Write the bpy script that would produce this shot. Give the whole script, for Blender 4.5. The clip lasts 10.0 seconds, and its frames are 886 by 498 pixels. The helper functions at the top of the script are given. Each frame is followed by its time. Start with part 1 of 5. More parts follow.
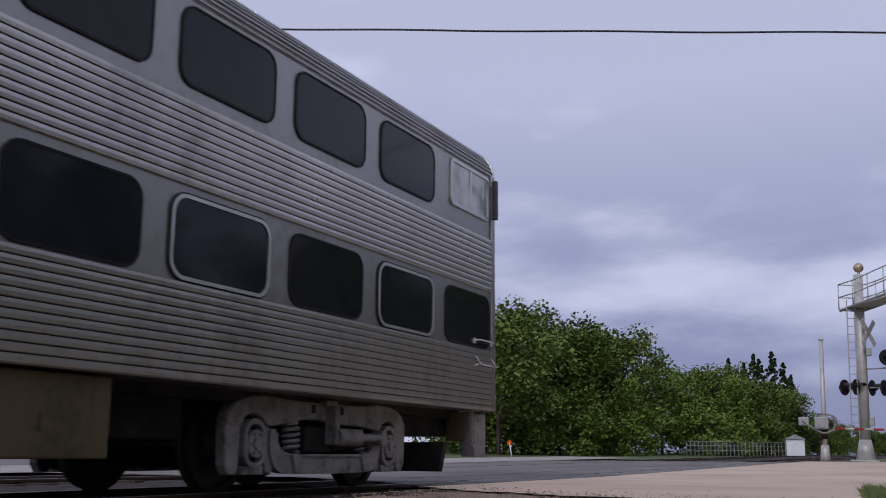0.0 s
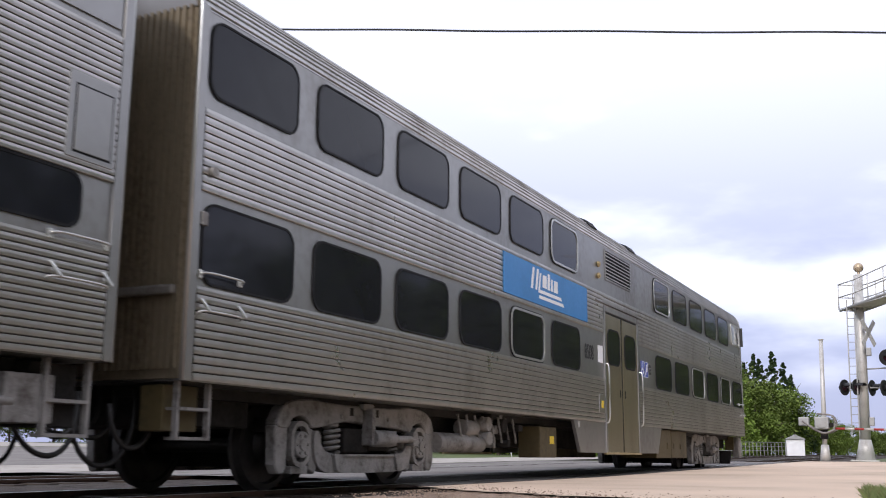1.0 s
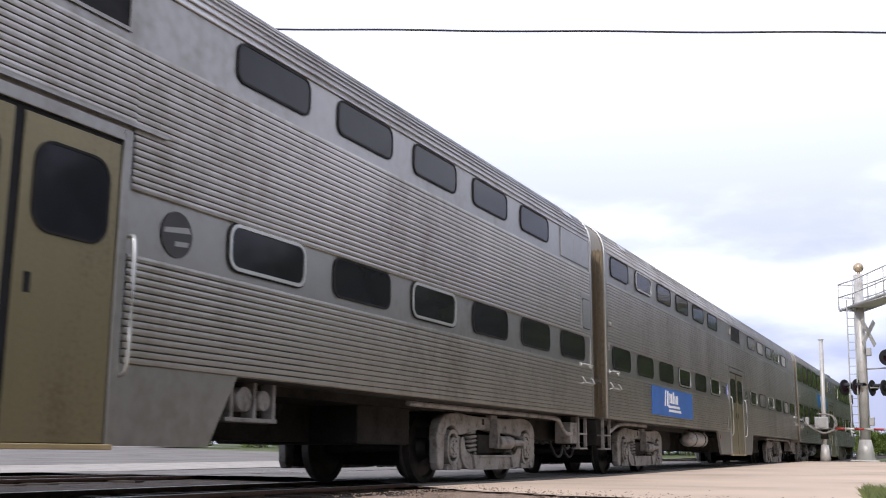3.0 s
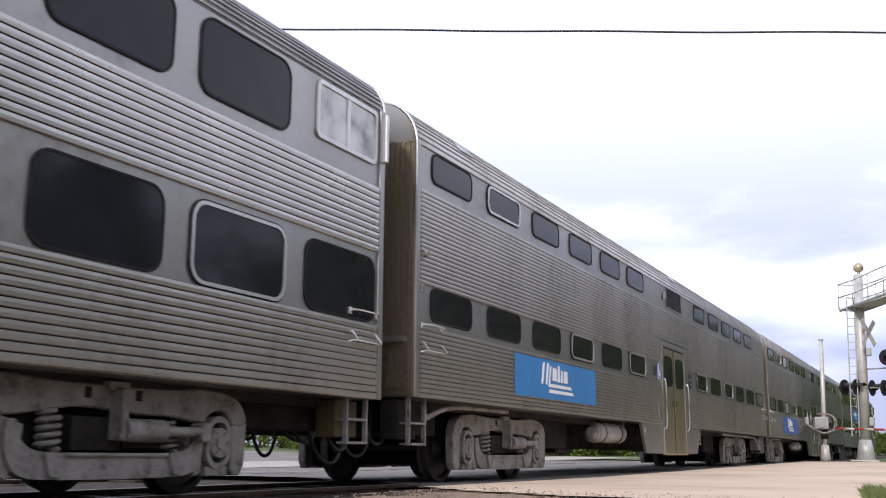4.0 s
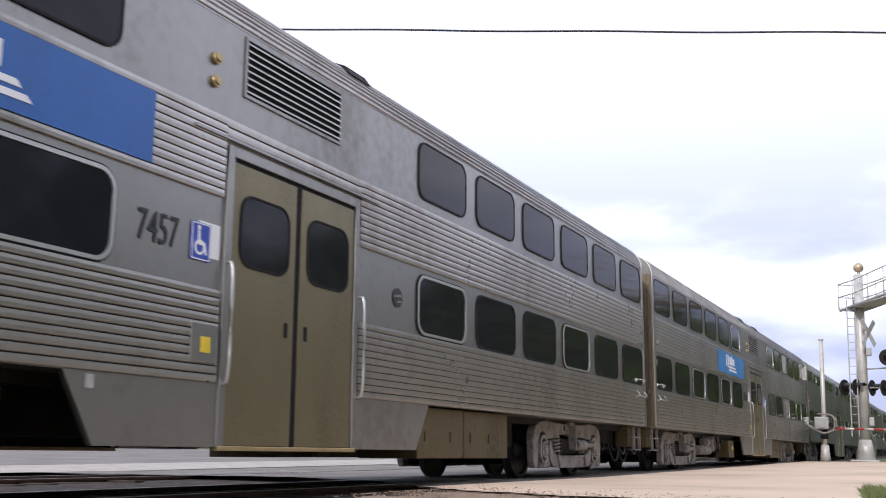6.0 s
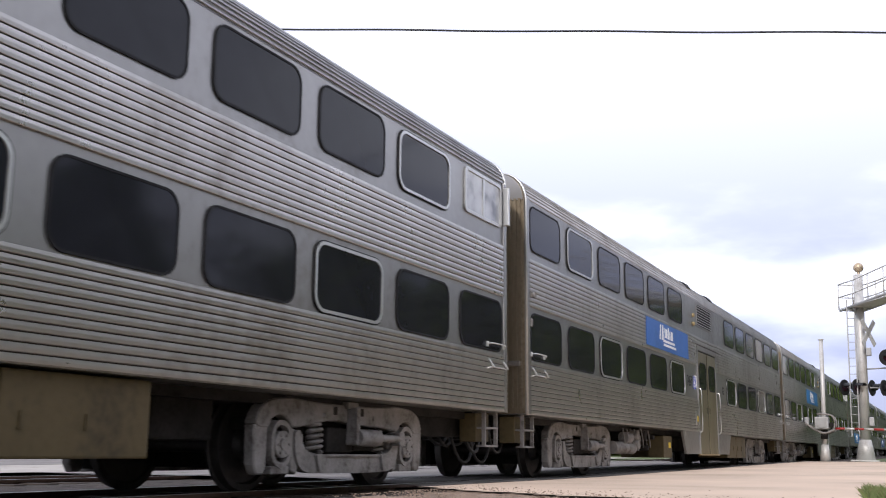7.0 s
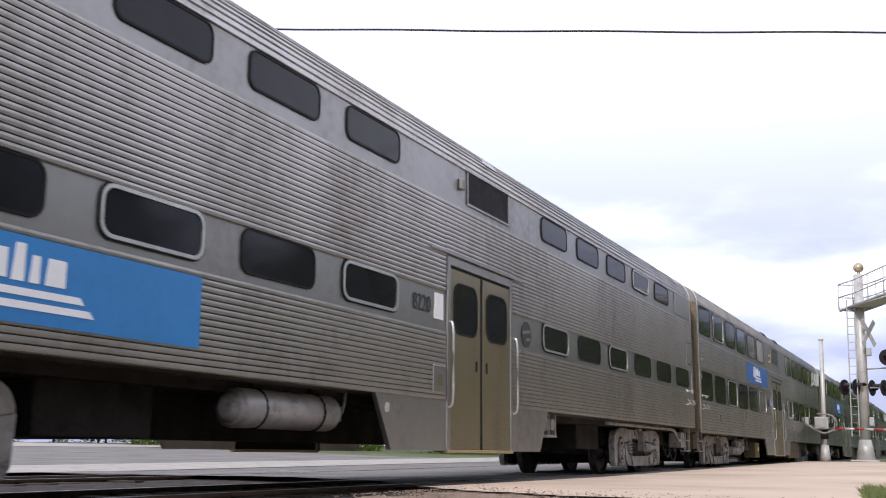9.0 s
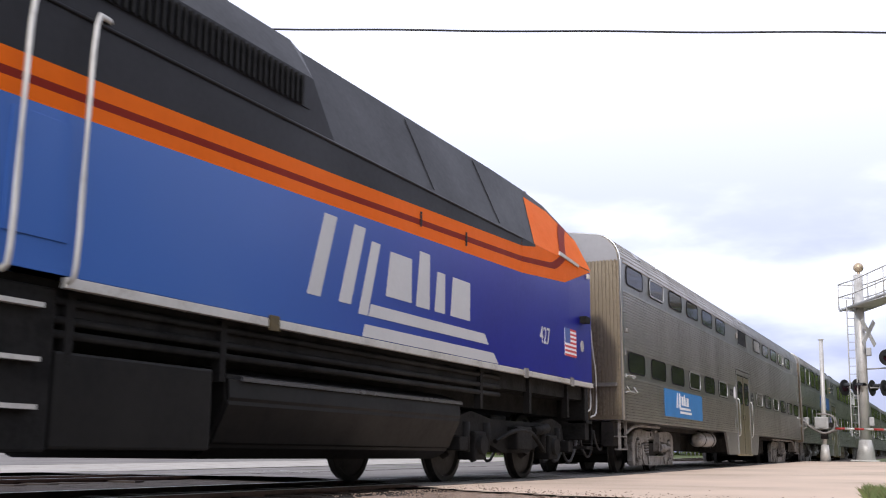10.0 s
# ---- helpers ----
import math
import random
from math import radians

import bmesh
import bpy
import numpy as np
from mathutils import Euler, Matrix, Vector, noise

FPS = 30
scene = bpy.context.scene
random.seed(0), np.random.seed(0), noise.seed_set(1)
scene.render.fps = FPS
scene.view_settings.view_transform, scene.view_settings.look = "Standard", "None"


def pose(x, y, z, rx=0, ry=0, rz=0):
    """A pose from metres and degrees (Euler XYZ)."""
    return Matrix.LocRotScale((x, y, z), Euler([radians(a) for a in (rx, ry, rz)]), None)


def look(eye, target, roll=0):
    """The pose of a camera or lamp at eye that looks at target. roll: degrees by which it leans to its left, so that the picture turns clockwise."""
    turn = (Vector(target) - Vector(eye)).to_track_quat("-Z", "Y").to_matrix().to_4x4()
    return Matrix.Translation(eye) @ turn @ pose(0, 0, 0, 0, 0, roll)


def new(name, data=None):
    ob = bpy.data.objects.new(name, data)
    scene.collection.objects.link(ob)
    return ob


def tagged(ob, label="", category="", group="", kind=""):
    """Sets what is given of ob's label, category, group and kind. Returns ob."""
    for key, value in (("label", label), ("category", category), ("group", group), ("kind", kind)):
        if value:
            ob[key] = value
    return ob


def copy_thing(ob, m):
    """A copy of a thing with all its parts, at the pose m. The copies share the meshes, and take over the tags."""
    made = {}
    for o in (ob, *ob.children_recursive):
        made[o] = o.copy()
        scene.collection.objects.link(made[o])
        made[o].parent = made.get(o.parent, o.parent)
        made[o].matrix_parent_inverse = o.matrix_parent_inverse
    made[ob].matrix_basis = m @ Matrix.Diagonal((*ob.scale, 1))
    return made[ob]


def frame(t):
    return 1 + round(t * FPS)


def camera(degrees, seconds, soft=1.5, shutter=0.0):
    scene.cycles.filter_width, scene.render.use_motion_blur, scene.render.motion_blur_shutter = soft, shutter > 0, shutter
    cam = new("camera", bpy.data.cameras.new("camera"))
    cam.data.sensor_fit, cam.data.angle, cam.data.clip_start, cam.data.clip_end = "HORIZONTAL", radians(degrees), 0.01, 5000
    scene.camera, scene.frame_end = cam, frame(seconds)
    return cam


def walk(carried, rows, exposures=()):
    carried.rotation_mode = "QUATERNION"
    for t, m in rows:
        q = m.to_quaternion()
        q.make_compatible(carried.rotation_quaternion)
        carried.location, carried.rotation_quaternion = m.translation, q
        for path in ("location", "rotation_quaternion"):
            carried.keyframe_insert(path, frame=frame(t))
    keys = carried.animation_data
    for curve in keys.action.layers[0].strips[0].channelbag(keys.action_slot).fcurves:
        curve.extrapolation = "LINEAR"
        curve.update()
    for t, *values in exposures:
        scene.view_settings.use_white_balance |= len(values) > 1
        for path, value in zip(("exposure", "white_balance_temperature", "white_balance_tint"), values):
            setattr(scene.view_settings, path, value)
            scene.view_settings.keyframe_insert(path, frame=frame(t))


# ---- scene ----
cam = camera(46.0, 10.0, soft=1.05, shutter=0.06)
EYE = (0.0, 0.0, 0.366)
YAW, PITCH = radians(25.8327), radians(11.1468)
AIM = (EYE[0] - math.sin(YAW) * math.cos(PITCH), EYE[1] + math.cos(YAW) * math.cos(PITCH), EYE[2] + math.sin(PITCH))
STAND = look(EYE, AIM, 0.334)
walk(cam, [(0.0, STAND), (10.0, STAND)],
     exposures=[(0.0, -1.2, 5600, 21), (0.3, -0.88, 5750, 18), (0.5, -0.55, 5900, 16), (0.7, -0.25, 5960, 13), (1.0, -0.12, 6000, 15), (1.5, 0.0, 6000, 15), (10.0, 0.0, 6000, 15)])

# how far the head of the train has run along the track, second by second
RUN = [(0.0, 13.46), (0.5, 22.89), (1.0, 32.17), (1.5, 41.67), (2.0, 50.73), (2.5, 60.1), (4.0, 88.04), (4.5, 96.77), (5.2, 109.8),
       (6.8, 139.73), (7.0, 143.44), (7.5, 152.89), (8.0, 162.27), (8.2, 165.95), (8.5, 171.80), (9.0, 181.03), (9.5, 190.45), (10.0, 200.23)]
PITCH_OF_CARS = 25.91
TRACK_X = -7.133          # middle of the near track
FAR_TRACK_X = -12.4
HALF = 12.56            # half a coach body

# ---- light ----
world = bpy.data.worlds.new("sky")
scene.world = world
world.use_nodes = True
SUN_EL, SUN_AZ = 32.0, 177.0     # degrees; azimuth clockwise from +Y


def build_sky():
    nt = world.node_tree
    nt.nodes.clear()
    N, Lk = nt.nodes.new, nt.links.new
    out, bg = N("ShaderNodeOutputWorld"), N("ShaderNodeBackground")
    sky = N("ShaderNodeTexSky")
    sky.sky_type = "NISHITA"
    sky.sun_disc = False
    sky.sun_elevation, sky.sun_rotation = radians(SUN_EL), radians(SUN_AZ)
    sky.air_density, sky.dust_density = 1.0, 1.5
    tc, mp = N("ShaderNodeTexCoord"), N("ShaderNodeMapping")
    mp.inputs["Scale"].default_value = (2.0, 2.0, 6.0)
    mp.inputs["Location"].default_value = (0.35, 0.1, 0.4)
    n1 = N("ShaderNodeTexNoise")
    n1.inputs["Scale"].default_value, n1.inputs["Detail"].default_value, n1.inputs["Roughness"].default_value = 1.25, 6.0, 0.5
    # broken cloud low in the sky, a bright even layer overhead
    lump = N("ShaderNodeMapRange")
    lump.interpolation_type = "SMOOTHSTEP"
    lump.inputs["From Min"].default_value, lump.inputs["From Max"].default_value = 0.44, 0.66
    parts = N("ShaderNodeSeparateXYZ")
    high = N("ShaderNodeMapRange")
    high.inputs["From Min"].default_value, high.inputs["From Max"].default_value = 0.13, 0.34
    high.inputs["To Min"].default_value, high.inputs["To Max"].default_value = 0.0, 0.75
    both = N("ShaderNodeMath")
    both.operation, both.use_clamp = "ADD", True
    cloud = N("ShaderNodeMix")
    cloud.data_type = "RGBA"
    cloud.inputs[6].default_value, cloud.inputs[7].default_value = (4.3, 4.5, 6.1, 1), (10.4, 10.4, 10.9, 1)
    mix = N("ShaderNodeMix")
    mix.data_type = "RGBA"
    mix.inputs[0].default_value = 0.88
    Lk(tc.outputs["Generated"], mp.inputs["Vector"])
    Lk(tc.outputs["Generated"], parts.inputs["Vector"])
    Lk(mp.outputs["Vector"], n1.inputs["Vector"])
    Lk(n1.outputs["Fac"], lump.inputs["Value"])
    Lk(parts.outputs["Z"], high.inputs["Value"])
    Lk(lump.outputs["Result"], both.inputs[0])
    Lk(high.outputs["Result"], both.inputs[1])
    Lk(both.outputs[0], cloud.inputs[0])
    Lk(sky.outputs["Color"], mix.inputs[6])
    Lk(cloud.outputs[2], mix.inputs[7])
    Lk(mix.outputs[2], bg.inputs["Color"])
    bg.inputs["Strength"].default_value = 0.14
    Lk(bg.outputs["Background"], out.inputs["Surface"])


build_sky()
sun = new("sun", bpy.data.lights.new("sun", "SUN"))
sun.data.energy, sun.data.angle, sun.data.color = 2.3, radians(4), (1.0, 0.92, 0.80)
_az = radians(SUN_AZ)
_from = Vector((math.sin(_az) * math.cos(radians(SUN_EL)), math.cos(_az) * math.cos(radians(SUN_EL)), math.sin(radians(SUN_EL))))
sun.matrix_basis = look(_from * 60, (0, 0, 0))


# ---- materials ----
def material(name, color, rough=0.6, metal=0.0, vary=0.15, scale=3.0, fine=40.0, bump=0.0, second=None, streak=None, spec=0.5,
             coat=0.0, random_tint=0.0):
    """A surface with two scales of variation; second: the colour of its stains; streak: stretch of the stains along x, y, z."""
    m = bpy.data.materials.new(name)
    m.use_nodes = True
    nt = m.node_tree
    N, Lk = nt.nodes.new, nt.links.new
    b = nt.nodes["Principled BSDF"]
    tc, mp = N("ShaderNodeTexCoord"), N("ShaderNodeMapping")
    mp.inputs["Scale"].default_value = streak or (1, 1, 1)
    Lk(tc.outputs["Object"], mp.inputs["Vector"])
    big, small = N("ShaderNodeTexNoise"), N("ShaderNodeTexNoise")
    big.inputs["Scale"].default_value, big.inputs["Detail"].default_value = scale, 5.0
    small.inputs["Scale"].default_value, small.inputs["Detail"].default_value = fine, 3.0
    Lk(mp.outputs["Vector"], big.inputs["Vector"])
    Lk(tc.outputs["Object"], small.inputs["Vector"])
    add = N("ShaderNodeMath")
    add.operation = "MULTIPLY_ADD"
    Lk(small.outputs["Fac"], add.inputs[0])
    add.inputs[1].default_value = 0.45
    Lk(big.outputs["Fac"], add.inputs[2])
    ramp = N("ShaderNodeValToRGB")
    dark = second or tuple(c * (1 - vary) for c in color)
    light = tuple(min(1, c * (1 + vary)) for c in color)
    ramp.color_ramp.elements[0].position, ramp.color_ramp.elements[0].color = 0.48, (*dark, 1)
    ramp.color_ramp.elements[1].position, ramp.color_ramp.elements[1].color = 0.98, (*light, 1)
    e = ramp.color_ramp.elements.new(0.7)
    e.color = (*color, 1)
    Lk(add.outputs[0], ramp.inputs["Fac"])
    col = ramp.outputs["Color"]
    if random_tint:
        info, hsv, sc = N("ShaderNodeObjectInfo"), N("ShaderNodeHueSaturation"), N("ShaderNodeMath")
        sc.operation = "MULTIPLY_ADD"
        Lk(info.outputs["Random"], sc.inputs[0])
        sc.inputs[1].default_value, sc.inputs[2].default_value = random_tint, 1 - random_tint / 2
        Lk(sc.outputs[0], hsv.inputs["Value"])
        Lk(col, hsv.inputs["Color"])
        col = hsv.outputs["Color"]
    Lk(col, b.inputs["Base Color"])
    b.inputs["Metallic"].default_value = metal
    b.inputs["Specular IOR Level"].default_value = spec
    b.inputs["Coat Weight"].default_value = coat
    b.inputs["Coat Roughness"].default_value = 0.08
    rr = N("ShaderNodeMapRange")
    rr.inputs["From Min"].default_value, rr.inputs["From Max"].default_value = 0.4, 1.0
    rr.inputs["To Min"].default_value, rr.inputs["To Max"].default_value = min(1, rough * 1.15), rough * 0.85
    Lk(add.outputs[0], rr.inputs["Value"])
    Lk(rr.outputs["Result"], b.inputs["Roughness"])
    if bump:
        bp = N("ShaderNodeBump")
        bp.inputs["Strength"].default_value, bp.inputs["Distance"].default_value = min(1.0, bump), 0.02 * max(1.0, bump)
        Lk(small.outputs["Fac"], bp.inputs["Height"])
        Lk(bp.outputs["Normal"], b.inputs["Normal"])
    return m


STEEL = material("stainless_steel", (0.43, 0.412, 0.390), 0.31, 0.92, 0.16, 0.9, 7, second=(0.30, 0.28, 0.252), streak=(1, 1, 0.35))
STEEL_WORN = material("worn_stainless_steel", (0.375, 0.357, 0.332), 0.33, 0.92, 0.18, 0.9, 7, second=(0.262, 0.243, 0.213), streak=(1, 1, 0.35))
# one dark colour for grime and painted shade in the flute grooves
GROOVE_GRIME_SHADE = material("grime_and_shade_in_grooves", (0.075, 0.069, 0.063), 0.6, 0.3, 0.25, 1.5, 20)
STEEL_SMOOTH = material("smooth_stainless", (0.305, 0.297, 0.285), 0.36, 0.88, 0.1, 0.8, 9, second=(0.225, 0.213, 0.197), streak=(1, 1, 0.3))
ROOF = material("roof_steel", (0.46, 0.455, 0.45), 0.36, 0.88, 0.15, 1.5, 20, second=(0.27, 0.255, 0.235))
END_STEEL = material("weathered_end_sheet", (0.225, 0.185, 0.125), 0.42, 0.55, 0.2, 1.5, 20, second=(0.12, 0.088, 0.052), streak=(1, 1, 0.2))
END_BAR = material("grimy_grey_bar", (0.16, 0.145, 0.125), 0.6, 0.3, 0.25, 3, 25, second=(0.09, 0.075, 0.06))
RUST_POST = material("rusty_brown_post", (0.075, 0.048, 0.034), 0.7, 0.1, 0.3, 2, 25, second=(0.035, 0.024, 0.018), streak=(1, 1, 0.2))
DOOR_PAINT = material("door_steel", (0.20, 0.172, 0.100), 0.36, 0.6, 0.15, 1.2, 25, second=(0.12, 0.098, 0.050), streak=(1, 1, 0.3))
TRIM_GOLD = material("brass_coloured_trim", (0.42, 0.33, 0.17), 0.4, 0.6, 0.15, 3, 30)
ALU = material("bright_aluminium", (0.52, 0.52, 0.50), 0.34, 0.85, 0.08, 5, 40)
RUBBER = material("black_rubber", (0.015, 0.015, 0.016), 0.65, 0, 0.2, 5, 60, spec=0.12)
GLASS = material("tinted_glass", (0.016, 0.017, 0.021), 0.07, 0, 0.2, 0.8, 4, spec=0.18)
# pale opaque colour stands for bright sky seen through the cab
GLASS_SKY_TONE = material("sky_toned_glass", (0.42, 0.43, 0.43), 0.1, 0.1, 0.35, 2.5, 4, second=(0.10, 0.105, 0.11), spec=0.8)
TRUCK_GREY = material("truck_grey_cast_steel", (0.205, 0.193, 0.178), 0.62, 0.1, 0.3, 4, 24, 0.5, second=(0.075, 0.063, 0.052))
UNDER = material("grimy_underframe", (0.02, 0.018, 0.016), 0.85, 0, 0.3, 3, 25, 0.3, second=(0.01, 0.009, 0.008), spec=0.2)
UNDER_BROWN = material("brown_equipment_box", (0.078, 0.057, 0.020), 0.7, 0, 0.2, 1.2, 12, 0.15, second=(0.036, 0.026, 0.010), streak=(1, 1, 0.3))
WHEEL_STEEL = material("wheel_steel", (0.035, 0.031, 0.028), 0.55, 0.3, 0.25, 5, 30, second=(0.018, 0.015, 0.013))
TANK_GREY = material("tank_grey", (0.36, 0.345, 0.33), 0.45, 0.3, 0.2, 3, 25, second=(0.15, 0.135, 0.12))
LOGO_BLUE = material("blue_vinyl", (0.028, 0.12, 0.40), 0.42, 0, 0.1, 1, 15, second=(0.03, 0.11, 0.33))
LOGO_CYAN = material("light_blue_vinyl", (0.03, 0.20, 0.50), 0.42, 0, 0.1, 1, 15, second=(0.03, 0.18, 0.44))
WHITE = material("white_vinyl", (0.80, 0.80, 0.80), 0.5, 0, 0.06, 3, 30)
BLACK_INK = material("black_ink", (0.02, 0.02, 0.02), 0.5, 0, 0.1, 5, 30)
SIGN_BLUE = material("sign_blue", (0.03, 0.07, 0.40), 0.5, 0, 0.1, 3, 30)
YELLOW = material("yellow_label", (0.75, 0.55, 0.03), 0.55, 0, 0.1, 8, 30)
RED_PAINT = material("red_paint", (0.30, 0.025, 0.02), 0.5, 0, 0.2, 6, 30)
BELL_TAN = material("tarnished_bell", (0.42, 0.33, 0.22), 0.4, 0.4, 0.2, 4, 30)
HOSE = material("hose_rubber", (0.018, 0.017, 0.016), 0.55, 0, 0.2, 5, 40)
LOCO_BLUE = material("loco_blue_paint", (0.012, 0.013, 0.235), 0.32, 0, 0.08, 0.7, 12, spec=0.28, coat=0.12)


def blue_gradient(m):
    """The blue turns paler from the rear towards the cab."""
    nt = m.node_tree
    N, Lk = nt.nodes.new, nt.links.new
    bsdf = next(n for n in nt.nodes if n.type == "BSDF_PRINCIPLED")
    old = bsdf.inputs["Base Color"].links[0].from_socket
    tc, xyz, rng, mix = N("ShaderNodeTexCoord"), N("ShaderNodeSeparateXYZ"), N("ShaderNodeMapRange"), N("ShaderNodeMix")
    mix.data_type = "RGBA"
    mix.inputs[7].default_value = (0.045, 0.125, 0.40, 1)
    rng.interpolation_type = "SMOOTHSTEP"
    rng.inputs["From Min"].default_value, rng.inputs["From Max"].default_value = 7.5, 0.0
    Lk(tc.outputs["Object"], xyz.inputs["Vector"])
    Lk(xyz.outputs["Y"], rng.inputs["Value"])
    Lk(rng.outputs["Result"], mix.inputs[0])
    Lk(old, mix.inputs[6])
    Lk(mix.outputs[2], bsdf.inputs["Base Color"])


blue_gradient(LOCO_BLUE)
LOCO_ORANGE = material("loco_orange_paint", (0.70, 0.128, 0.001), 0.6, 0, 0.06, 1, 12, spec=0.1)
LOCO_RED = material("loco_dark_red_paint", (0.19, 0.015, 0.006), 0.6, 0, 0.08, 1, 12, spec=0.1)
LOCO_BLACK = material("loco_charcoal_paint", (0.018, 0.018, 0.021), 0.5, 0, 0.15, 1, 15, spec=0.18)
LOCO_ROOF = material("loco_roof_paint", (0.10, 0.097, 0.10), 0.3, 0.2, 0.25, 1.5, 15)
LOCO_FRAME = material("loco_running_gear_black", (0.013, 0.0125, 0.012), 0.7, 0, 0.35, 3, 20, 0.3, second=(0.005, 0.005, 0.005), spec=0.1)
LOCO_TANK = material("loco_tank_grey", (0.011, 0.0105, 0.010), 0.5, 0, 0.25, 1.5, 15, second=(0.006, 0.006, 0.006), spec=0.15)
SILVER = material("silver_paint", (0.52, 0.51, 0.48), 0.5, 0.3, 0.12, 2, 25, second=(0.36, 0.34, 0.31))
LOCO_WHITE = material("loco_pale_grey_vinyl", (0.50, 0.50, 0.50), 0.5, 0, 0.05, 1.2, 20)
GALV = material("galvanised_steel", (0.33, 0.33, 0.32), 0.55, 0.4, 0.15, 4, 30)
CONCRETE = material("concrete", (0.34, 0.315, 0.275), 0.85, 0, 0.15, 2, 25, 0.3, second=(0.24, 0.215, 0.185))
RAIL = material("rail_steel", (0.075, 0.041, 0.026), 0.65, 0.2, 0.25, 4, 40, second=(0.035, 0.019, 0.012))
RAIL_TOP = material("polished_rail_head", (0.55, 0.54, 0.52), 0.3, 0.9, 0.1, 4, 40)
TIE = material("creosoted_tie", (0.035, 0.027, 0.021), 0.85, 0, 0.3, 6, 40, 0.3, spec=0.2, random_tint=0.5)
BALLAST = material("ballast_stone", (0.050, 0.041, 0.034), 0.92, 0, 0.4, 6, 55, 1.0, second=(0.018, 0.015, 0.012), spec=0.2)
ASPHALT_PALE = material("worn_pale_asphalt", (0.56, 0.435, 0.325), 0.9, 0, 0.15, 0.35, 55, 0.25, second=(0.40, 0.31, 0.225))
ASPHALT_GREY = material("grey_asphalt", (0.155, 0.140, 0.125), 0.8, 0, 0.2, 0.5, 60, 0.3, second=(0.09, 0.08, 0.072))
GRAVEL = material("brown_gravel", (0.27, 0.20, 0.150), 0.95, 0, 0.4, 3, 45, 1.2, second=(0.12, 0.088, 0.066))
GRASS = material("grass_ground", (0.085, 0.11, 0.035), 0.95, 0, 0.4, 0.5, 12, 0.6, second=(0.05, 0.065, 0.02))
BARK = material("bark", (0.10, 0.075, 0.055), 0.9, 0, 0.3, 4, 25, 0.6, streak=(1, 1, 0.2))
LEAF = material("green_leaves", (0.125, 0.17, 0.036), 0.85, 0, 0.35, 0.7, 6, second=(0.05, 0.085, 0.016), spec=0.15, random_tint=0.5)
LEAF_LIGHT = material("yellow_green_leaves", (0.14, 0.20, 0.035), 0.85, 0, 0.3, 0.7, 6, second=(0.07, 0.12, 0.02), spec=0.15, random_tint=0.4)
LEAF_DARK = material("dark_pine_needles", (0.05, 0.08, 0.03), 0.85, 0, 0.3, 0.7, 6, second=(0.026, 0.045, 0.017), spec=0.15, random_tint=0.3)
GRASS_BLADE = material("grass_blades", (0.12, 0.16, 0.05), 0.7, 0, 0.35, 3, 20, second=(0.2, 0.17, 0.09))
LAMP_BLACK = material("signal_black", (0.012, 0.012, 0.013), 0.5, 0, 0.2, 4, 30)
LENS_RED = material("red_lens", (0.025, 0.004, 0.012), 0.15, 0, 0.2, 4, 30)
WIRE_BLACK = material("cable_black", (0.015, 0.015, 0.016), 0.6, 0, 0.2, 4, 30)
FLAG_RED = material("flag_red", (0.55, 0.05, 0.05), 0.5, 0, 0.08, 4, 30)
FLAG_BLUE = material("flag_blue", (0.055, 0.10, 0.30), 0.5, 0, 0.08, 4, 30)


# ---- mesh helpers ----
def mesh_object(name, bm, mat, smooth=False):
    me = bpy.data.meshes.new(name)
    bm.normal_update()
    bm.to_mesh(me)
    bm.free()
    mats = mat if isinstance(mat, (list, tuple)) else [mat]
    for m in mats:
        me.materials.append(m)
    if smooth:
        for p in me.polygons:
            p.use_smooth = True
    return new(name, me)


def part(name, bm, mat, parent, label="", m=None, smooth=False):
    ob = mesh_object(name, bm, mat, smooth)
    ob.parent = parent
    if m is not None:
        ob.matrix_basis = m
    if label:
        tagged(ob, label)
    return ob


def share(name, data, parent, m, label=""):
    ob = new(name, data)
    ob.parent = parent
    ob.matrix_basis = m
    if label:
        tagged(ob, label)
    return ob


def thing(name, label, category, group="", kind="", m=None):
    ob = new(name)
    ob.empty_display_size = 0.3
    tagged(ob, label, category, group, kind)
    if m is not None:
        ob.matrix_basis = m
    return ob


def box(bm, x0, x1, y0, y1, z0, z1, bevel=0.0, mi=0):
    r = bmesh.ops.create_cube(bm, size=1.0, matrix=Matrix.LocRotScale(((x0 + x1) / 2, (y0 + y1) / 2, (z0 + z1) / 2), None,
                                                                      (abs(x1 - x0), abs(y1 - y0), abs(z1 - z0))))
    fs = {f for v in r["verts"] for f in v.link_faces}
    for f in fs:
        f.material_index = mi
    if bevel:
        es = list({e for v in r["verts"] for e in v.link_edges})
        r2 = bmesh.ops.bevel(bm, geom=es, offset=bevel, segments=2, affect="EDGES", profile=0.6)
        for f in r2["faces"]:
            f.material_index = mi
    return bm


def cyl(bm, a, b, r, seg=16, r2=None, mi=0):
    a, b = Vector(a), Vector(b)
    d = b - a
    m = Matrix.Translation((a + b) / 2) @ d.to_track_quat("Z", "Y").to_matrix().to_4x4()
    res = bmesh.ops.create_cone(bm, cap_ends=True, segments=seg, radius1=r, radius2=r if r2 is None else r2, depth=d.length, matrix=m)
    for f in {f for v in res["verts"] for f in v.link_faces}:
        f.material_index = mi
        f.smooth = len(f.verts) == 4
    return bm


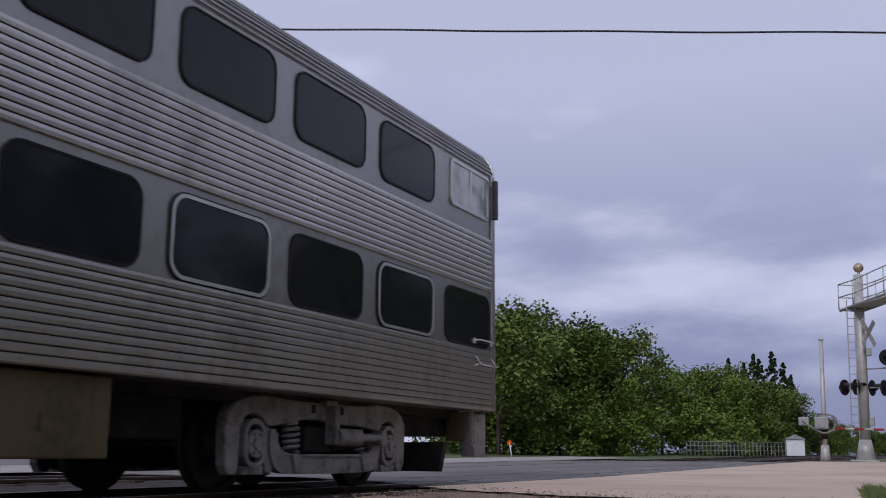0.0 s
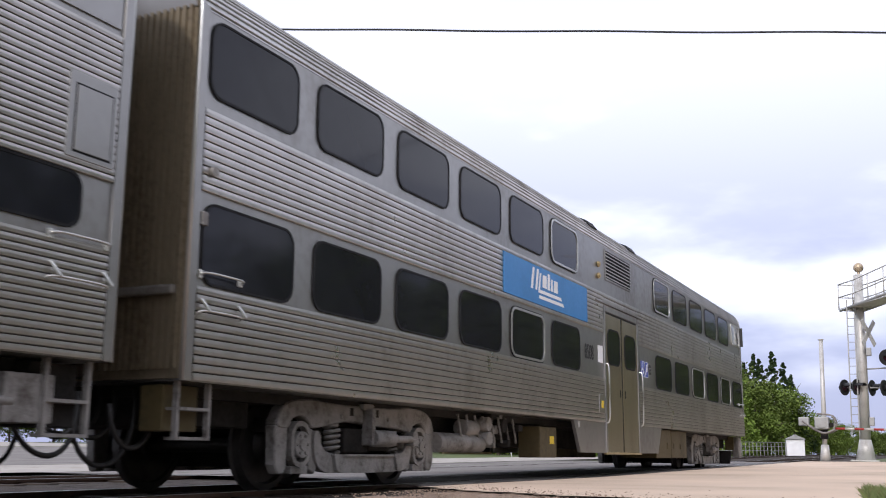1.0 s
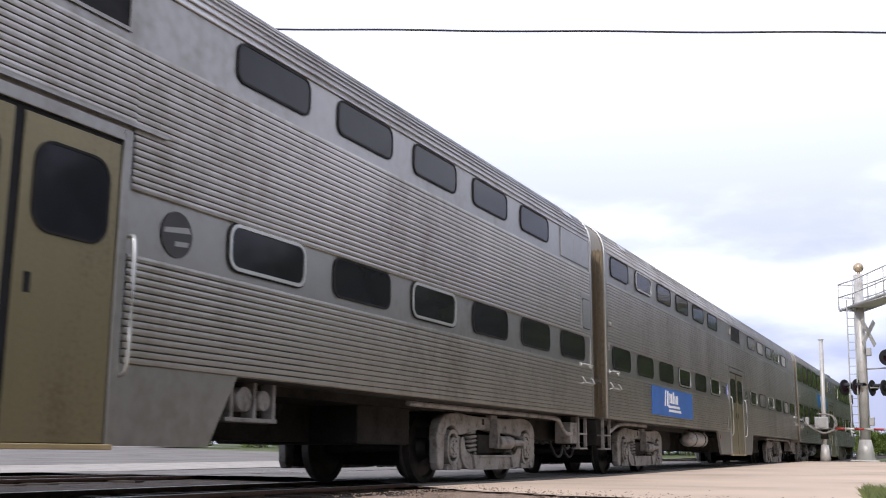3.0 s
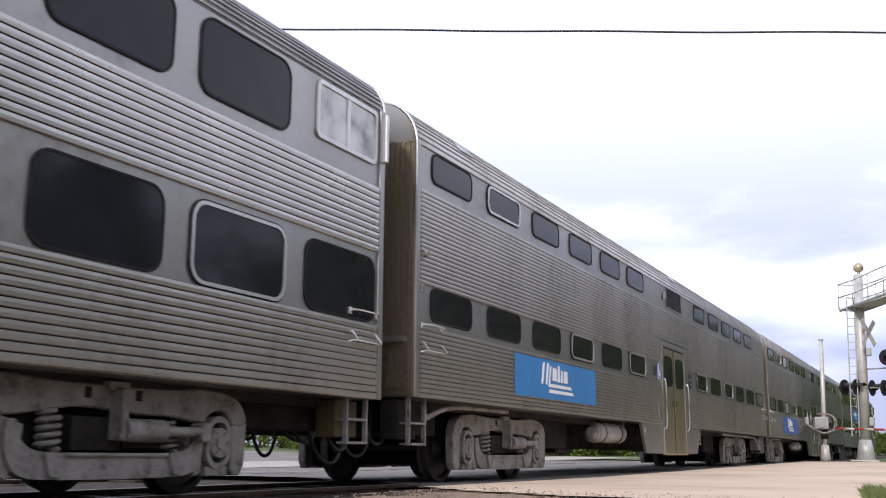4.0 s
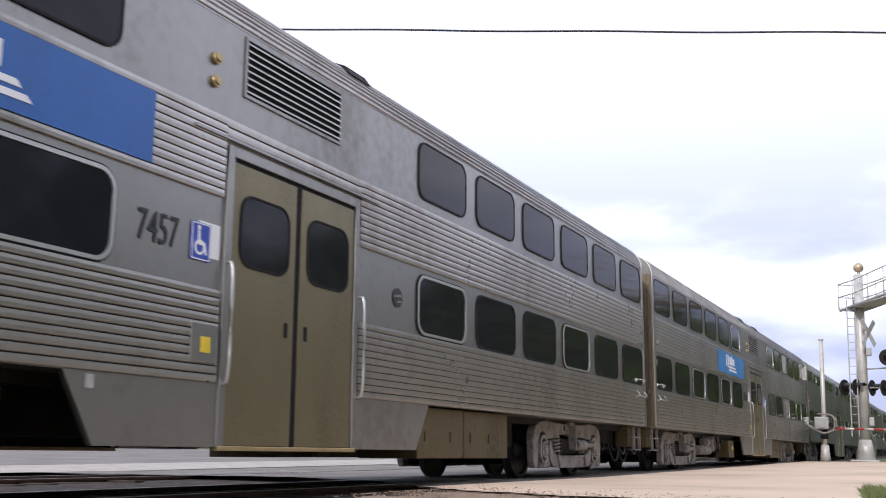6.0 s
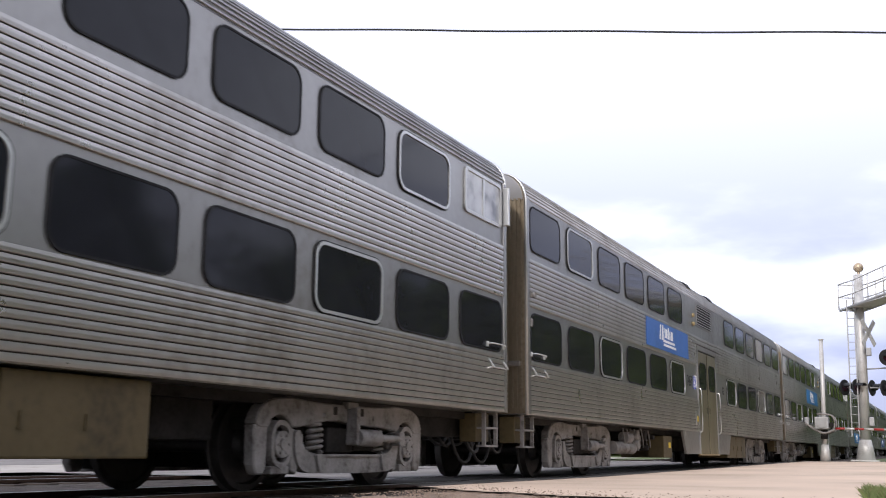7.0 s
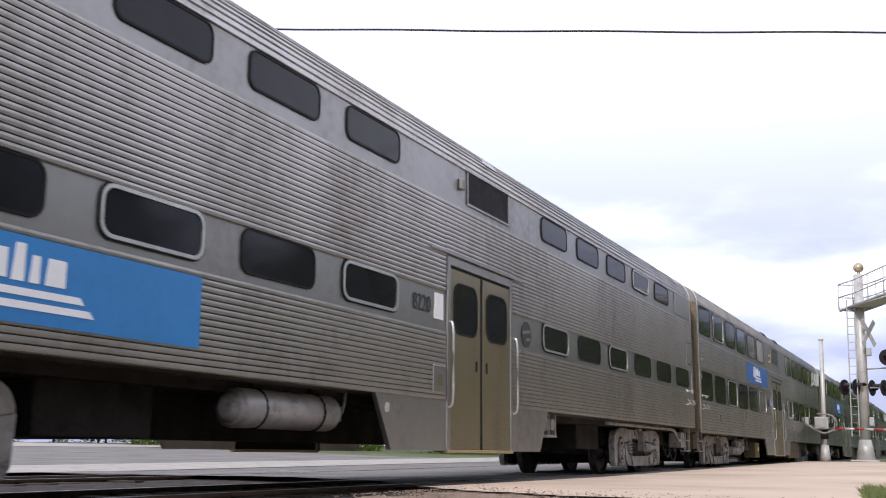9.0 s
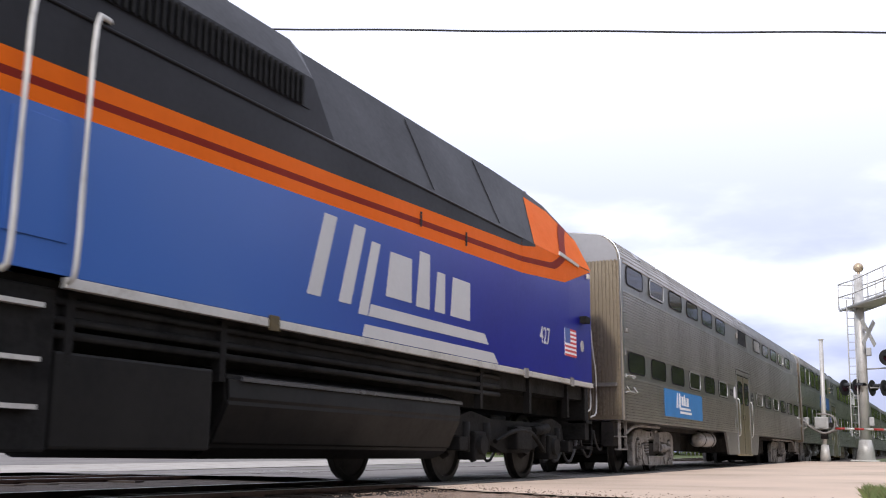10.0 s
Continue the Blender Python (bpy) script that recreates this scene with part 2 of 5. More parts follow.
def tube(bm, pts, r, seg=8, mi=0):
    """A round bar along points."""
    pts = [Vector(p) for p in pts]
    rings = []
    for i, p in enumerate(pts):
        d = (pts[min(i + 1, len(pts) - 1)] - pts[max(i - 1, 0)]).normalized()
        q = d.to_track_quat("Z", "Y")
        rings.append([bm.verts.new(p + q @ Vector((r * math.cos(2 * math.pi * k / seg), r * math.sin(2 * math.pi * k / seg), 0))) for k in range(seg)])
    for a, b in zip(rings, rings[1:]):
        for k in range(seg):
            f = bm.faces.new((a[k], a[(k + 1) % seg], b[(k + 1) % seg], b[k]))
            f.smooth, f.material_index = True, mi
    bm.faces.new(rings[0][::-1]).material_index = mi
    bm.faces.new(rings[-1]).material_index = mi
    return bm


def turned(bm, prof, seg=24):
    """A body turned about the x axis from (x, radius) pairs."""
    rings = [[bm.verts.new((x, r * math.cos(2 * math.pi * k / seg), r * math.sin(2 * math.pi * k / seg))) for k in range(seg)] for x, r in prof]
    for a, b in zip(rings, rings[1:]):
        for k in range(seg):
            bm.faces.new((a[k], b[k], b[(k + 1) % seg], a[(k + 1) % seg]))
    bm.faces.new(rings[0])
    bm.faces.new(rings[-1][::-1])
    bmesh.ops.recalc_face_normals(bm, faces=bm.faces[:])
    return bm


def soften(pts, n=4):
    """Rounds the corners of a way of points."""
    pts = [Vector(p) for p in pts]
    for _ in range(n if n < 3 else 2):
        out = [pts[0]]
        for a, b in zip(pts, pts[1:]):
            out += [a.lerp(b, 0.2), a.lerp(b, 0.8)]
        pts = out + [pts[-1]]
    return pts


def sheet(bm, pts, axis, lo, hi, mi=0):
    """A plate: an outline of (a, b) points extruded from lo to hi along axis ('x': points are y, z; 'y': x, z; 'z': x, y)."""
    def at(p, w):
        return {"x": (w, p[0], p[1]), "y": (p[0], w, p[1]), "z": (p[0], p[1], w)}[axis]
    a = [bm.verts.new(at(p, lo)) for p in pts]
    b = [bm.verts.new(at(p, hi)) for p in pts]
    n = len(pts)
    fs = [bm.faces.new(a[::-1]), bm.faces.new(b)]
    for i in range(n):
        fs.append(bm.faces.new((a[i], a[(i + 1) % n], b[(i + 1) % n], b[i])))
    for f in fs:
        f.material_index = mi
    bmesh.ops.recalc_face_normals(bm, faces=fs)
    return bm


def rounder(pts, n=2):
    """A closed outline with its corners cut n times."""
    for _ in range(n):
        out = []
        for (x0, y0), (x1, y1) in zip(pts, pts[1:] + pts[:1]):
            out += [(x0 + (x1 - x0) * 0.22, y0 + (y1 - y0) * 0.22), (x0 + (x1 - x0) * 0.78, y0 + (y1 - y0) * 0.78)]
        pts = out
    return pts


def rounded(w, h, r, seg=5, cx=0.0, cy=0.0):
    pts = []
    for sx, sy, a0 in ((1, 1, 0), (-1, 1, 90), (-1, -1, 180), (1, -1, 270)):
        for k in range(seg + 1):
            a = radians(a0 + 90 * k / seg)
            pts.append((cx + sx * (w / 2 - r) + r * math.cos(a), cy + sy * (h / 2 - r) + r * math.sin(a)))
    return pts


def ring_plate(bm, outer, inner, lo, hi, mi=0):
    """A flat ring between two outlines with as many points, in the y-z plane, from lo to hi along x."""
    n = len(outer)
    v = [[bm.verts.new((x, p[0], p[1])) for p in o] for x, o in ((lo, outer), (hi, outer), (hi, inner), (lo, inner))]
    for a, b in ((0, 1), (1, 2), (2, 3), (3, 0)):
        for i in range(n):
            f = bm.faces.new((v[a][i], v[a][(i + 1) % n], v[b][(i + 1) % n], v[b][i]))
            f.material_index = mi
    bmesh.ops.recalc_face_normals(bm, faces=bm.faces[:])
    return bm


def letters(text, size, mat, parent, m, name="number", stretch=0.92, label="", thick=0.002):
    """Raised or printed characters in the built-in font, lying in local x-y, their middle at the pose."""
    cu = bpy.data.curves.new(name, "FONT")
    cu.body, cu.size, cu.align_x, cu.align_y, cu.extrude, cu.offset = text, size, "CENTER", "CENTER", thick, size * 0.002
    tmp = new(name, cu)
    me = bpy.data.meshes.new_from_object(tmp)
    bpy.data.objects.remove(tmp)
    bpy.data.curves.remove(cu)
    me.materials.append(mat)
    me.transform(Matrix.Diagonal((stretch, 1, 1, 1)))
    ob = new(name, me)
    ob.parent, ob.matrix_basis = parent, m
    if label:
        tagged(ob, label)
    return ob


# ---- ground, road and tracks ----
def rise(x, y):
    """Height of the ground: level round the crossing, climbing gently away from it."""
    z = 0.0
    if y > 18:
        z += 0.0064 * min(y - 18, 90)
    if x < -17:
        z += 0.016 * min(-17 - x, 70)
    return z


def smooth_noise(x, y, s=1.0):
    return noise.noise(Vector((x * s, y * s, 3.7)))


def patch(bm, xs, ys, lift, inside=None, rough=0.0):
    """A sheet on the ground over a grid of x and y; inside(x, y) picks the cells that are kept."""
    grid = {}
    def v(i, j):
        if (i, j) not in grid:
            grid[i, j] = bm.verts.new((xs[i], ys[j], rise(xs[i], ys[j]) + lift + rough * smooth_noise(xs[i], ys[j], 2.3)))
        return grid[i, j]
    for i in range(len(xs) - 1):
        for j in range(len(ys) - 1):
            if inside is None or inside((xs[i] + xs[i + 1]) / 2, (ys[j] + ys[j + 1]) / 2):
                bm.faces.new((v(i, j), v(i + 1, j), v(i + 1, j + 1), v(i, j + 1))).smooth = True
    return bm


def spread(a, b, n):
    return [a + (b - a) * i / n for i in range(n + 1)]


def road_edge(x):
    """The near edge of the road, which crosses the tracks askew."""
    u = x / 1.21
    if u > -6.0:
        return 8.7 + u * u * (0.115 if u < 0 else 0.032)
    return 12.84 - 0.8 * (u + 6.0)


def build_ground():
    bm = bmesh.new()
    xs = [-2500, -800, -300, -140] + spread(-100, 40, 56) + [80, 200, 600, 2500]
    ys = [-2500, -600, -150, -60] + spread(-40, 140, 60) + [200, 400, 1000, 2500]
    patch(bm, xs, ys, -0.10)
    tagged(mesh_object("ground", bm, GRASS), "dry green grass and weeds beside the railway", "ground", kind="structure")

    bm = bmesh.new()
    patch(bm, spread(-5.64, 10, 104), spread(6, 52, 230), 0.0, lambda x, y: y > road_edge(x) + 0.3 * smooth_noise(x, y, 1.1) and y < 47 + 0.2 * x)
    tagged(mesh_object("road", bm, ASPHALT_PALE), "pale worn asphalt road dusted with gravel at the crossing", "road", kind="structure")
    bm = bmesh.new()
    patch(bm, spread(-15.2, -5.66, 64), spread(9, 50, 164), 0.004, lambda x, y: y > road_edge(max(x, -9.5)) and y < 42 and not any(abs(abs(x - c) - 0.7525) < 0.08 for c in (TRACK_X, FAR_TRACK_X)), 0.006)
    tagged(mesh_object("road_crossing", bm, ASPHALT_GREY), "grey asphalt between the rails of the crossing", "road", kind="structure")
    bm = bmesh.new()
    patch(bm, spread(-5.75, 7, 85), spread(1.2, 14, 86), -0.025, lambda x, y: y < road_edge(x) + 0.6 and x > -5.15 + 0.4 * smooth_noise(x, y, 0.8), 0.02)
    tagged(mesh_object("gravel_shoulder", bm, GRAVEL), "brown gravel shoulder along the road", "gravel", kind="structure")
    bm = bmesh.new()
    patch(bm, spread(-20.9, -16.4, 8), spread(2, 60, 58), -0.02)
    tagged(mesh_object("pavement_concrete", bm, CONCRETE), "pale concrete apron beyond the far track", "pavement", kind="structure")
    bm = bmesh.new()
    patch(bm, spread(-50, -20.95, 24), spread(-10, 62, 72), -0.02, lambda x, y: y < 44 - 0.42 * (x + 20.5))
    tagged(mesh_object("road_far", bm, ASPHALT_GREY), "grey asphalt side road beyond the tracks", "road", kind="structure")
    bm = bmesh.new()
    patch(bm, spread(-78, -50.05, 14), spread(-16, 68, 42), 0.0)
    tagged(mesh_object("pavement_far", bm, CONCRETE), "bright concrete lot beyond the side road", "pavement", kind="structure")


def build_track(cx, label):
    th = thing("railway_track", label, "railway track", "railway tracks", m=pose(cx, 0, 0))
    ys = spread(-60, 10, 28) + spread(12, 400, 97)
    # bed of stones
    bm = bmesh.new()
    prof = [(-2.75, -0.088), (-1.6, -0.065), (-0.72, -0.07), (0.0, -0.07), (0.72, -0.07), (1.6, -0.065), (2.75, -0.088)]
    rows = [[bm.verts.new((x, y, z + rise(0, y) + 0.02 * smooth_noise(x * 3, y * 3))) for x, z in prof] for y in [-60 + 0.5 * i for i in range(280)] + spread(80, 400, 80)]
    for a, b in zip(rows, rows[1:]):
        for i in range(len(prof) - 1):
            bm.faces.new((a[i], a[i + 1], b[i + 1], b[i]))
    part("ballast", bm, BALLAST, th, "brown-grey crushed stone ballast")
    for sx in (-1, 1):
        bm = bmesh.new()
        for x0, x1, z0, z1, mi in ((-0.07, 0.07, -0.16, -0.14, 0), (-0.012, 0.012, -0.14, -0.04, 0), (-0.036, 0.036, -0.04, -0.004, 0), (-0.026, 0.026, -0.004, 0.0, 1)):
            for y0, y1 in zip(ys, ys[1:]):
                q = [bm.verts.new((x + sx * 0.7525, y, z + rise(0, y))) for y in (y0, y1) for z in (z0, z1) for x in (x0, x1)]
                for f in ((0, 1, 3, 2), (4, 6, 7, 5), (0, 2, 6, 4), (1, 5, 7, 3), (2, 3, 7, 6), (0, 4, 5, 1)):
                    bm.faces.new([q[k] for k in f]).material_index = mi
        part("rail", bm, [RAIL, RAIL_TOP], th, "rusty steel rail with a polished head")
    bm = bmesh.new()
    box(bm, -1.3, 1.3, -0.11, 0.11, -0.20, -0.055, 0.012)
    tie = part("tie", bm, TIE, th, m=pose(0, -6, 0))
    for k in range(1, 130):
        y = -6 + 0.56 * k
        share("tie", tie.data, th, pose(random.uniform(-0.03, 0.03), y, rise(0, y) + random.uniform(-0.01, 0.01), 0, 0, random.uniform(-1, 1)))
    return th


# ---- the coaches ----
SIDE = 1.585


def flutes(bm, x, sgn, y0, y1, z0, z1, pitch):
    n = max(1, round((z1 - z0) / pitch))
    h = (z1 - z0) / n
    prof = []
    for i in range(n):
        b = z0 + i * h
        prof += [(0.0, b + 0.005 * h), (0.018, b + 0.02 * h), (0.021, b + 0.08 * h), (0.0225, b + 0.45 * h), (0.021, b + 0.82 * h), (0.018, b + 0.85 * h), (0.0, b + 0.87 * h)]
    a = [bm.verts.new((sgn * (x + d), y0, z)) for d, z in prof]
    c = [bm.verts.new((sgn * (x + d), y1, z)) for d, z in prof]
    for i in range(len(prof) - 1):
        q = (a[i], c[i], c[i + 1], a[i + 1])
        # groove faces take the dark material, which deepens their shade
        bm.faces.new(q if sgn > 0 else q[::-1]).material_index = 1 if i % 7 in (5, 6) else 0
    return bm


def roof_profile(z0, r, crown, n=7):
    pts = []
    for k in range(n + 1):
        a = radians(90 * k / n)
        pts.append((SIDE - r + r * math.cos(a), z0 + r * math.sin(a)))
    for k in range(1, 5):
        f = k / 4
        pts.append(((SIDE - r) * (1 - f), z0 + r + crown * (1 - (1 - f) ** 2)))
    return pts


SHARED = {}


def window_meshes(w, h, framed):
    """The ring and the pane of one window, facing +x, centred on the origin."""
    key = (round(w, 2), round(h, 2), framed)
    if key not in SHARED:
        bm = bmesh.new()
        t = 0.032 if framed else 0.022
        rad = min(0.17, h * 0.3)
        ring_plate(bm, rounded(w, h, rad), rounded(w - 2 * t, h - 2 * t, rad - t * 0.7), 0.0, 0.020 if framed else 0.012)
        if framed:
            ring_plate(bm, rounded(w + 0.03, h + 0.03, rad + 0.015), rounded(w + 0.002, h + 0.002, rad), 0.0, 0.012, 1)
        ring = mesh_object("window", bm, [ALU, RUBBER] if framed else [RUBBER])
        bm = bmesh.new()
        sheet(bm, rounded(w - 2 * t, h - 2 * t, rad - t * 0.7), "x", 0.0, 0.006)
        pane = mesh_object("pane", bm, GLASS)
        SHARED[key] = (ring.data, pane.data)
        bpy.data.objects.remove(ring)
        bpy.data.objects.remove(pane)
    return SHARED[key]


def put_window(car, sgn, y, z, w, h, framed):
    ring, pane = window_meshes(w, h, framed)
    m = pose(sgn * (SIDE + 0.001), y, z, 0, 0, 0 if sgn > 0 else 180)
    wob = share("window", ring, car, m, "window in a bright aluminium frame" if framed else "")
    share("pane", pane, wob, Matrix.Identity(4))


def bar(bm, pts, r=0.014):
    return tube(bm, soften(pts), r, 6)


def build_truck(car, y, springs=True):
    """A four-wheel truck under a coach; its wheelsets turn."""
    bm = bmesh.new()
    box(bm, -1.0, 1.0, -0.22, 0.22, 0.52, 0.80, 0.03)
    truck = part("truck", bm, UNDER, car, "four-wheel truck with grey cast side frames", pose(0, y, 0))
    top_edge = [(-1.74, 0.62), (-1.66, 0.80), (-1.48, 0.895), (-1.05, 0.92), (-0.86, 0.90), (-0.5, 0.885), (0.5, 0.885), (0.86, 0.90), (1.05, 0.92), (1.48, 0.895), (1.66, 0.80), (1.74, 0.62)]
    low_edge = [(1.50, 0.60), (1.46, 0.70), (1.32, 0.75), (1.16, 0.70), (1.10, 0.62), (0.95, 0.63), (0.70, 0.67), (0.30, 0.66), (-0.30, 0.72), (-0.70, 0.67), (-0.95, 0.63),
                (-1.10, 0.62), (-1.16, 0.70), (-1.32, 0.75), (-1.46, 0.70), (-1.50, 0.60)]
    # dark block fills the frame openings in place of their inner shade
    bm = bmesh.new()
    box(bm, -1.04, 1.04, -0.82, 0.82, 0.22, 0.66, 0.02)
    part("bolster", bm, UNDER, truck)
    for y0 in (-1.5, 1.38):
        bm = bmesh.new()
        box(bm, -0.95, 0.95, y0, y0 + 0.12, 0.58, 0.72, 0.02)
        part("cross_beam", bm, UNDER, truck)
    for sgn in (1, -1):
        bm = bmesh.new()
        # the frame in three pieces keeps its pierced outline
        sheet(bm, rounder(top_edge + low_edge), "x", sgn * 1.08, sgn * 1.22)
        for s in (-1, 1):
            sheet(bm, [(s * 1.735, 0.64), (s * 1.50, 0.66), (s * 1.52, 0.22), (s * 1.56, 0.17), (s * 1.66, 0.17), (s * 1.715, 0.26)], "x", sgn * 1.09, sgn * 1.21)
            sheet(bm, [(s * 1.12, 0.63), (s * 0.88, 0.56), (s * 0.90, 0.40), (s * 1.0, 0.16), (s * 1.10, 0.20)], "x", sgn * 1.09, sgn * 1.21)
            cyl(bm, (sgn * 1.0, s * 0.52, 0.76), (sgn * 1.235, s * 0.52, 0.76), 0.03, 10)
        bmesh.ops.bevel(bm, geom=[e for e in bm.edges if len(e.link_faces) == 2 and e.calc_face_angle(0) > 1.0], offset=0.014, segments=1, affect="EDGES")
        part("side_frame", bm, TRUCK_GREY, truck)
        bm = bmesh.new()
        sheet(bm, rounder([(-1.08, 0.60), (-1.07, 0.36), (-0.98, 0.22), (-0.80, 0.165), (0.80, 0.165), (0.98, 0.22), (1.07, 0.36), (1.08, 0.60), (0.97, 0.60), (0.94, 0.44), (0.76, 0.355), (-0.76, 0.355), (-0.94, 0.44), (-0.97, 0.60)]), "x", sgn * 1.14, sgn * 1.24)
        part("equalizer_beam", bm, TRUCK_GREY, truck)
        bm = bmesh.new()
        box(bm, sgn * 1.2, sgn * 1.262, -0.74, 0.74, 0.335, 0.365, 0.008)
        part("beam_flange", bm, TRUCK_GREY, truck)
        for y0 in (-0.62, 0.72):
            bm = bmesh.new()
            sheet(bm, [(y0 - 0.11, 0.365), (y0 + 0.11, 0.365), (y0 + 0.05, 0.19), (y0 - 0.05, 0.19)], "x", sgn * 1.235, sgn * 1.275)
            part("spring_seat", bm, TRUCK_GREY, truck)
        for s in (-1, 1):
            # dark backing painted as the shaded recess round the journal
            bm = bmesh.new()
            cyl(bm, (sgn * 1.02, s * 1.30, 0.46), (sgn * 1.16, s * 1.30, 0.46), 0.215, 20)
            box(bm, sgn * 1.02, sgn * 1.15, s * 1.30 - 0.19, s * 1.30 + 0.19, 0.2, 0.48)
            part("pedestal_liner", bm, UNDER, truck)
            bm = bmesh.new()
            ring_plate(bm, rounded(0.34, 0.46, 0.16, 5, s * 1.30, 0.46), rounded(0.25, 0.36, 0.115, 5, s * 1.30, 0.46), sgn * 1.14, sgn * 1.235)
            cyl(bm, (sgn * 1.16, s * 1.30, 0.457), (sgn * 1.255, s * 1.30, 0.457), 0.13, 20)
            cyl(bm, (sgn * 1.255, s * 1.30, 0.457), (sgn * 1.27, s * 1.30, 0.457), 0.06, 12)
            for k in range(6):
                a = radians(60 * k)
                cyl(bm, (sgn * 1.25, s * 1.30 + 0.095 * math.cos(a), 0.457 + 0.095 * math.sin(a)), (sgn * 1.268, s * 1.30 + 0.095 * math.cos(a), 0.457 + 0.095 * math.sin(a)), 0.016, 6)
            box(bm, sgn * 1.06, sgn * 1.22, s * 1.30 - 0.15, s * 1.30 + 0.15, 0.17, 0.25, 0.01)
            part("journal_box", bm, TRUCK_GREY, truck)
        for s in (-1,):
            bm = bmesh.new()
            pts = []
            for k in range(61):
                a = 2 * math.pi * k / 12
                pts.append((sgn * 1.16 + 0.075 * math.cos(a), s * 0.62 + 0.085 * math.sin(a), 0.38 + 0.29 * k / 60))
            tube(bm, pts, 0.022, 6)
            part("coil_spring", bm, TRUCK_GREY, truck)
        bm = bmesh.new()
        cyl(bm, (sgn * 1.30, 0.0, 0.54), (sgn * 1.30, 0.46, 0.54), 0.092, 16)
        cyl(bm, (sgn * 1.30, 0.44, 0.54), (sgn * 1.30, 1.02, 0.54), 0.042, 12)
        box(bm, sgn * 1.2, sgn * 1.34, 0.94, 1.06, 0.46, 0.62, 0.015)
        box(bm, sgn * 1.2, sgn * 1.34, -0.05, 0.03, 0.46, 0.86, 0.015)
        part("damper", bm, TRUCK_GREY, truck)
        # dark plates on the face imitate shaded holes in the frame
        for y0 in (-0.34, 0.22):
            bm = bmesh.new()
            box(bm, sgn * 1.2, sgn * 1.224, y0, y0 + 0.075, 0.775, 0.86, 0.004)
            part("slot", bm, UNDER, truck)
        bm = bmesh.new()
        box(bm, sgn * 1.18, sgn * 1.27, -0.12, 0.10, 0.845, 0.915, 0.012)
        part("hanger_bracket", bm, TRUCK_GREY, truck)
        bm = bmesh.new()
        pts = []
        for k in range(61):
            a = 2 * math.pi * k / 12
            pts.append((sgn * 1.15 + 0.06 * math.cos(a), 0.72 + 0.07 * math.sin(a), 0.38 + 0.24 * k / 60))
        tube(bm, pts, 0.018, 6)
        part("coil_spring", bm, TRUCK_GREY, truck)
        bm = bmesh.new()
        box(bm, sgn * 1.02, sgn * 1.2, -0.42, 0.1, 0.38, 0.64, 0.02)
        box(bm, sgn * 1.05, sgn * 1.18, 0.15, 0.6, 0.40, 0.60, 0.02)
        part("brake_cylinder", bm, UNDER, truck)
    sets = []
    for s in (-1, 1):
        if "wheelset" not in SHARED:
            bm = bmesh.new()
            half = [(0.0, 0.08), (0.66, 0.085), (0.665, 0.14), (0.69, 0.17), (0.70, 0.39), (0.682, 0.41), (0.682, 0.478), (0.694, 0.486), (0.712, 0.484), (0.722, 0.459),
                    (0.815, 0.454), (0.82, 0.395), (0.775, 0.375), (0.775, 0.18), (0.84, 0.14), (0.885, 0.13), (0.89, 0.08), (1.0, 0.078)]
            turned(bm, [(-x, r) for x, r in half[:0:-1]] + half, 36)
            ob = mesh_object("wheelset", bm, WHEEL_STEEL)
            SHARED["wheelset"] = ob.data
            bpy.data.objects.remove(ob)
        sets.append(share("wheelset", SHARED["wheelset"], truck, pose(0, s * 1.30, 0.457)))
    return sets


WHEELSETS = []


def panel_marks(car, y0, y1, z0, z1, blue):
    """The coloured side panel with white slanted shapes and underlines."""
    bm = bmesh.new()
    box(bm, SIDE + 0.026, SIDE + 0.034, y0, y1, z0, z1)
    p = part("colour_panel", bm, blue, car, "blue vinyl panel with slanted white shapes")
    h = z1 - z0
    emblem(p, (y0 + y1) / 2 - 0.02 * (y1 - y0), z0 + 0.30 * h, 0.62 * h, SIDE + 0.035)


def emblem(parent, yc, zb, h, x, mat=None, wide=1.0):
    """Plain shapes: three leaning strokes, four blocks that get lower and two underlines."""
    W = h * 4.1 * wide
    y0 = yc - W / 2
    shapes = [[(0.0, 0.10), (0.24, 1.0), (0.44, 1.0), (0.20, 0.10)], [(0.50, 0.10), (0.74, 1.0), (0.94, 1.0), (0.70, 0.10)], [(0.84, 0.02), (1.06, 0.88), (1.22, 0.88), (1.0, 0.02)],
              [(1.34, 0.30), (1.42, 0.84), (1.86, 0.84), (1.86, 0.30)], [(1.96, 0.28), (2.04, 0.98), (2.26, 0.98), (2.26, 0.28)],
              [(2.38, 0.28), (2.44, 0.80), (2.62, 0.80), (2.62, 0.28)], [(2.76, 0.28), (2.82, 0.80), (3.26, 0.80), (3.26, 0.28)],
              [(1.02, 0.02), (1.06, 0.16), (3.66, 0.16), (3.78, 0.02)], [(0.92, -0.22), (0.96, -0.08), (3.92, -0.08), (4.06, -0.22)]]
    for pts in shapes:
        bm = bmesh.new()
        sheet(bm, [(y0 + u * h * wide, zb + v * h) for u, v in pts], "x", x, x + 0.004)
        part("white_mark", bm, mat or WHITE, parent)


def handle_loop(bm, y, z, w, h, out=0.07):
    x = SIDE
    bar(bm, [(x, y - w / 2, z + h / 2), (x + out, y - w / 2, z + h / 2), (x + out, y + w / 2, z + h / 2), (x, y + w / 2, z + h / 2)], 0.012)
    bar(bm, [(x, y - w / 2, z - h / 2), (x + out, y - w / 2, z - h / 2), (x + out, y + w / 2, z - h / 2), (x, y + w / 2, z - h / 2)], 0.012)


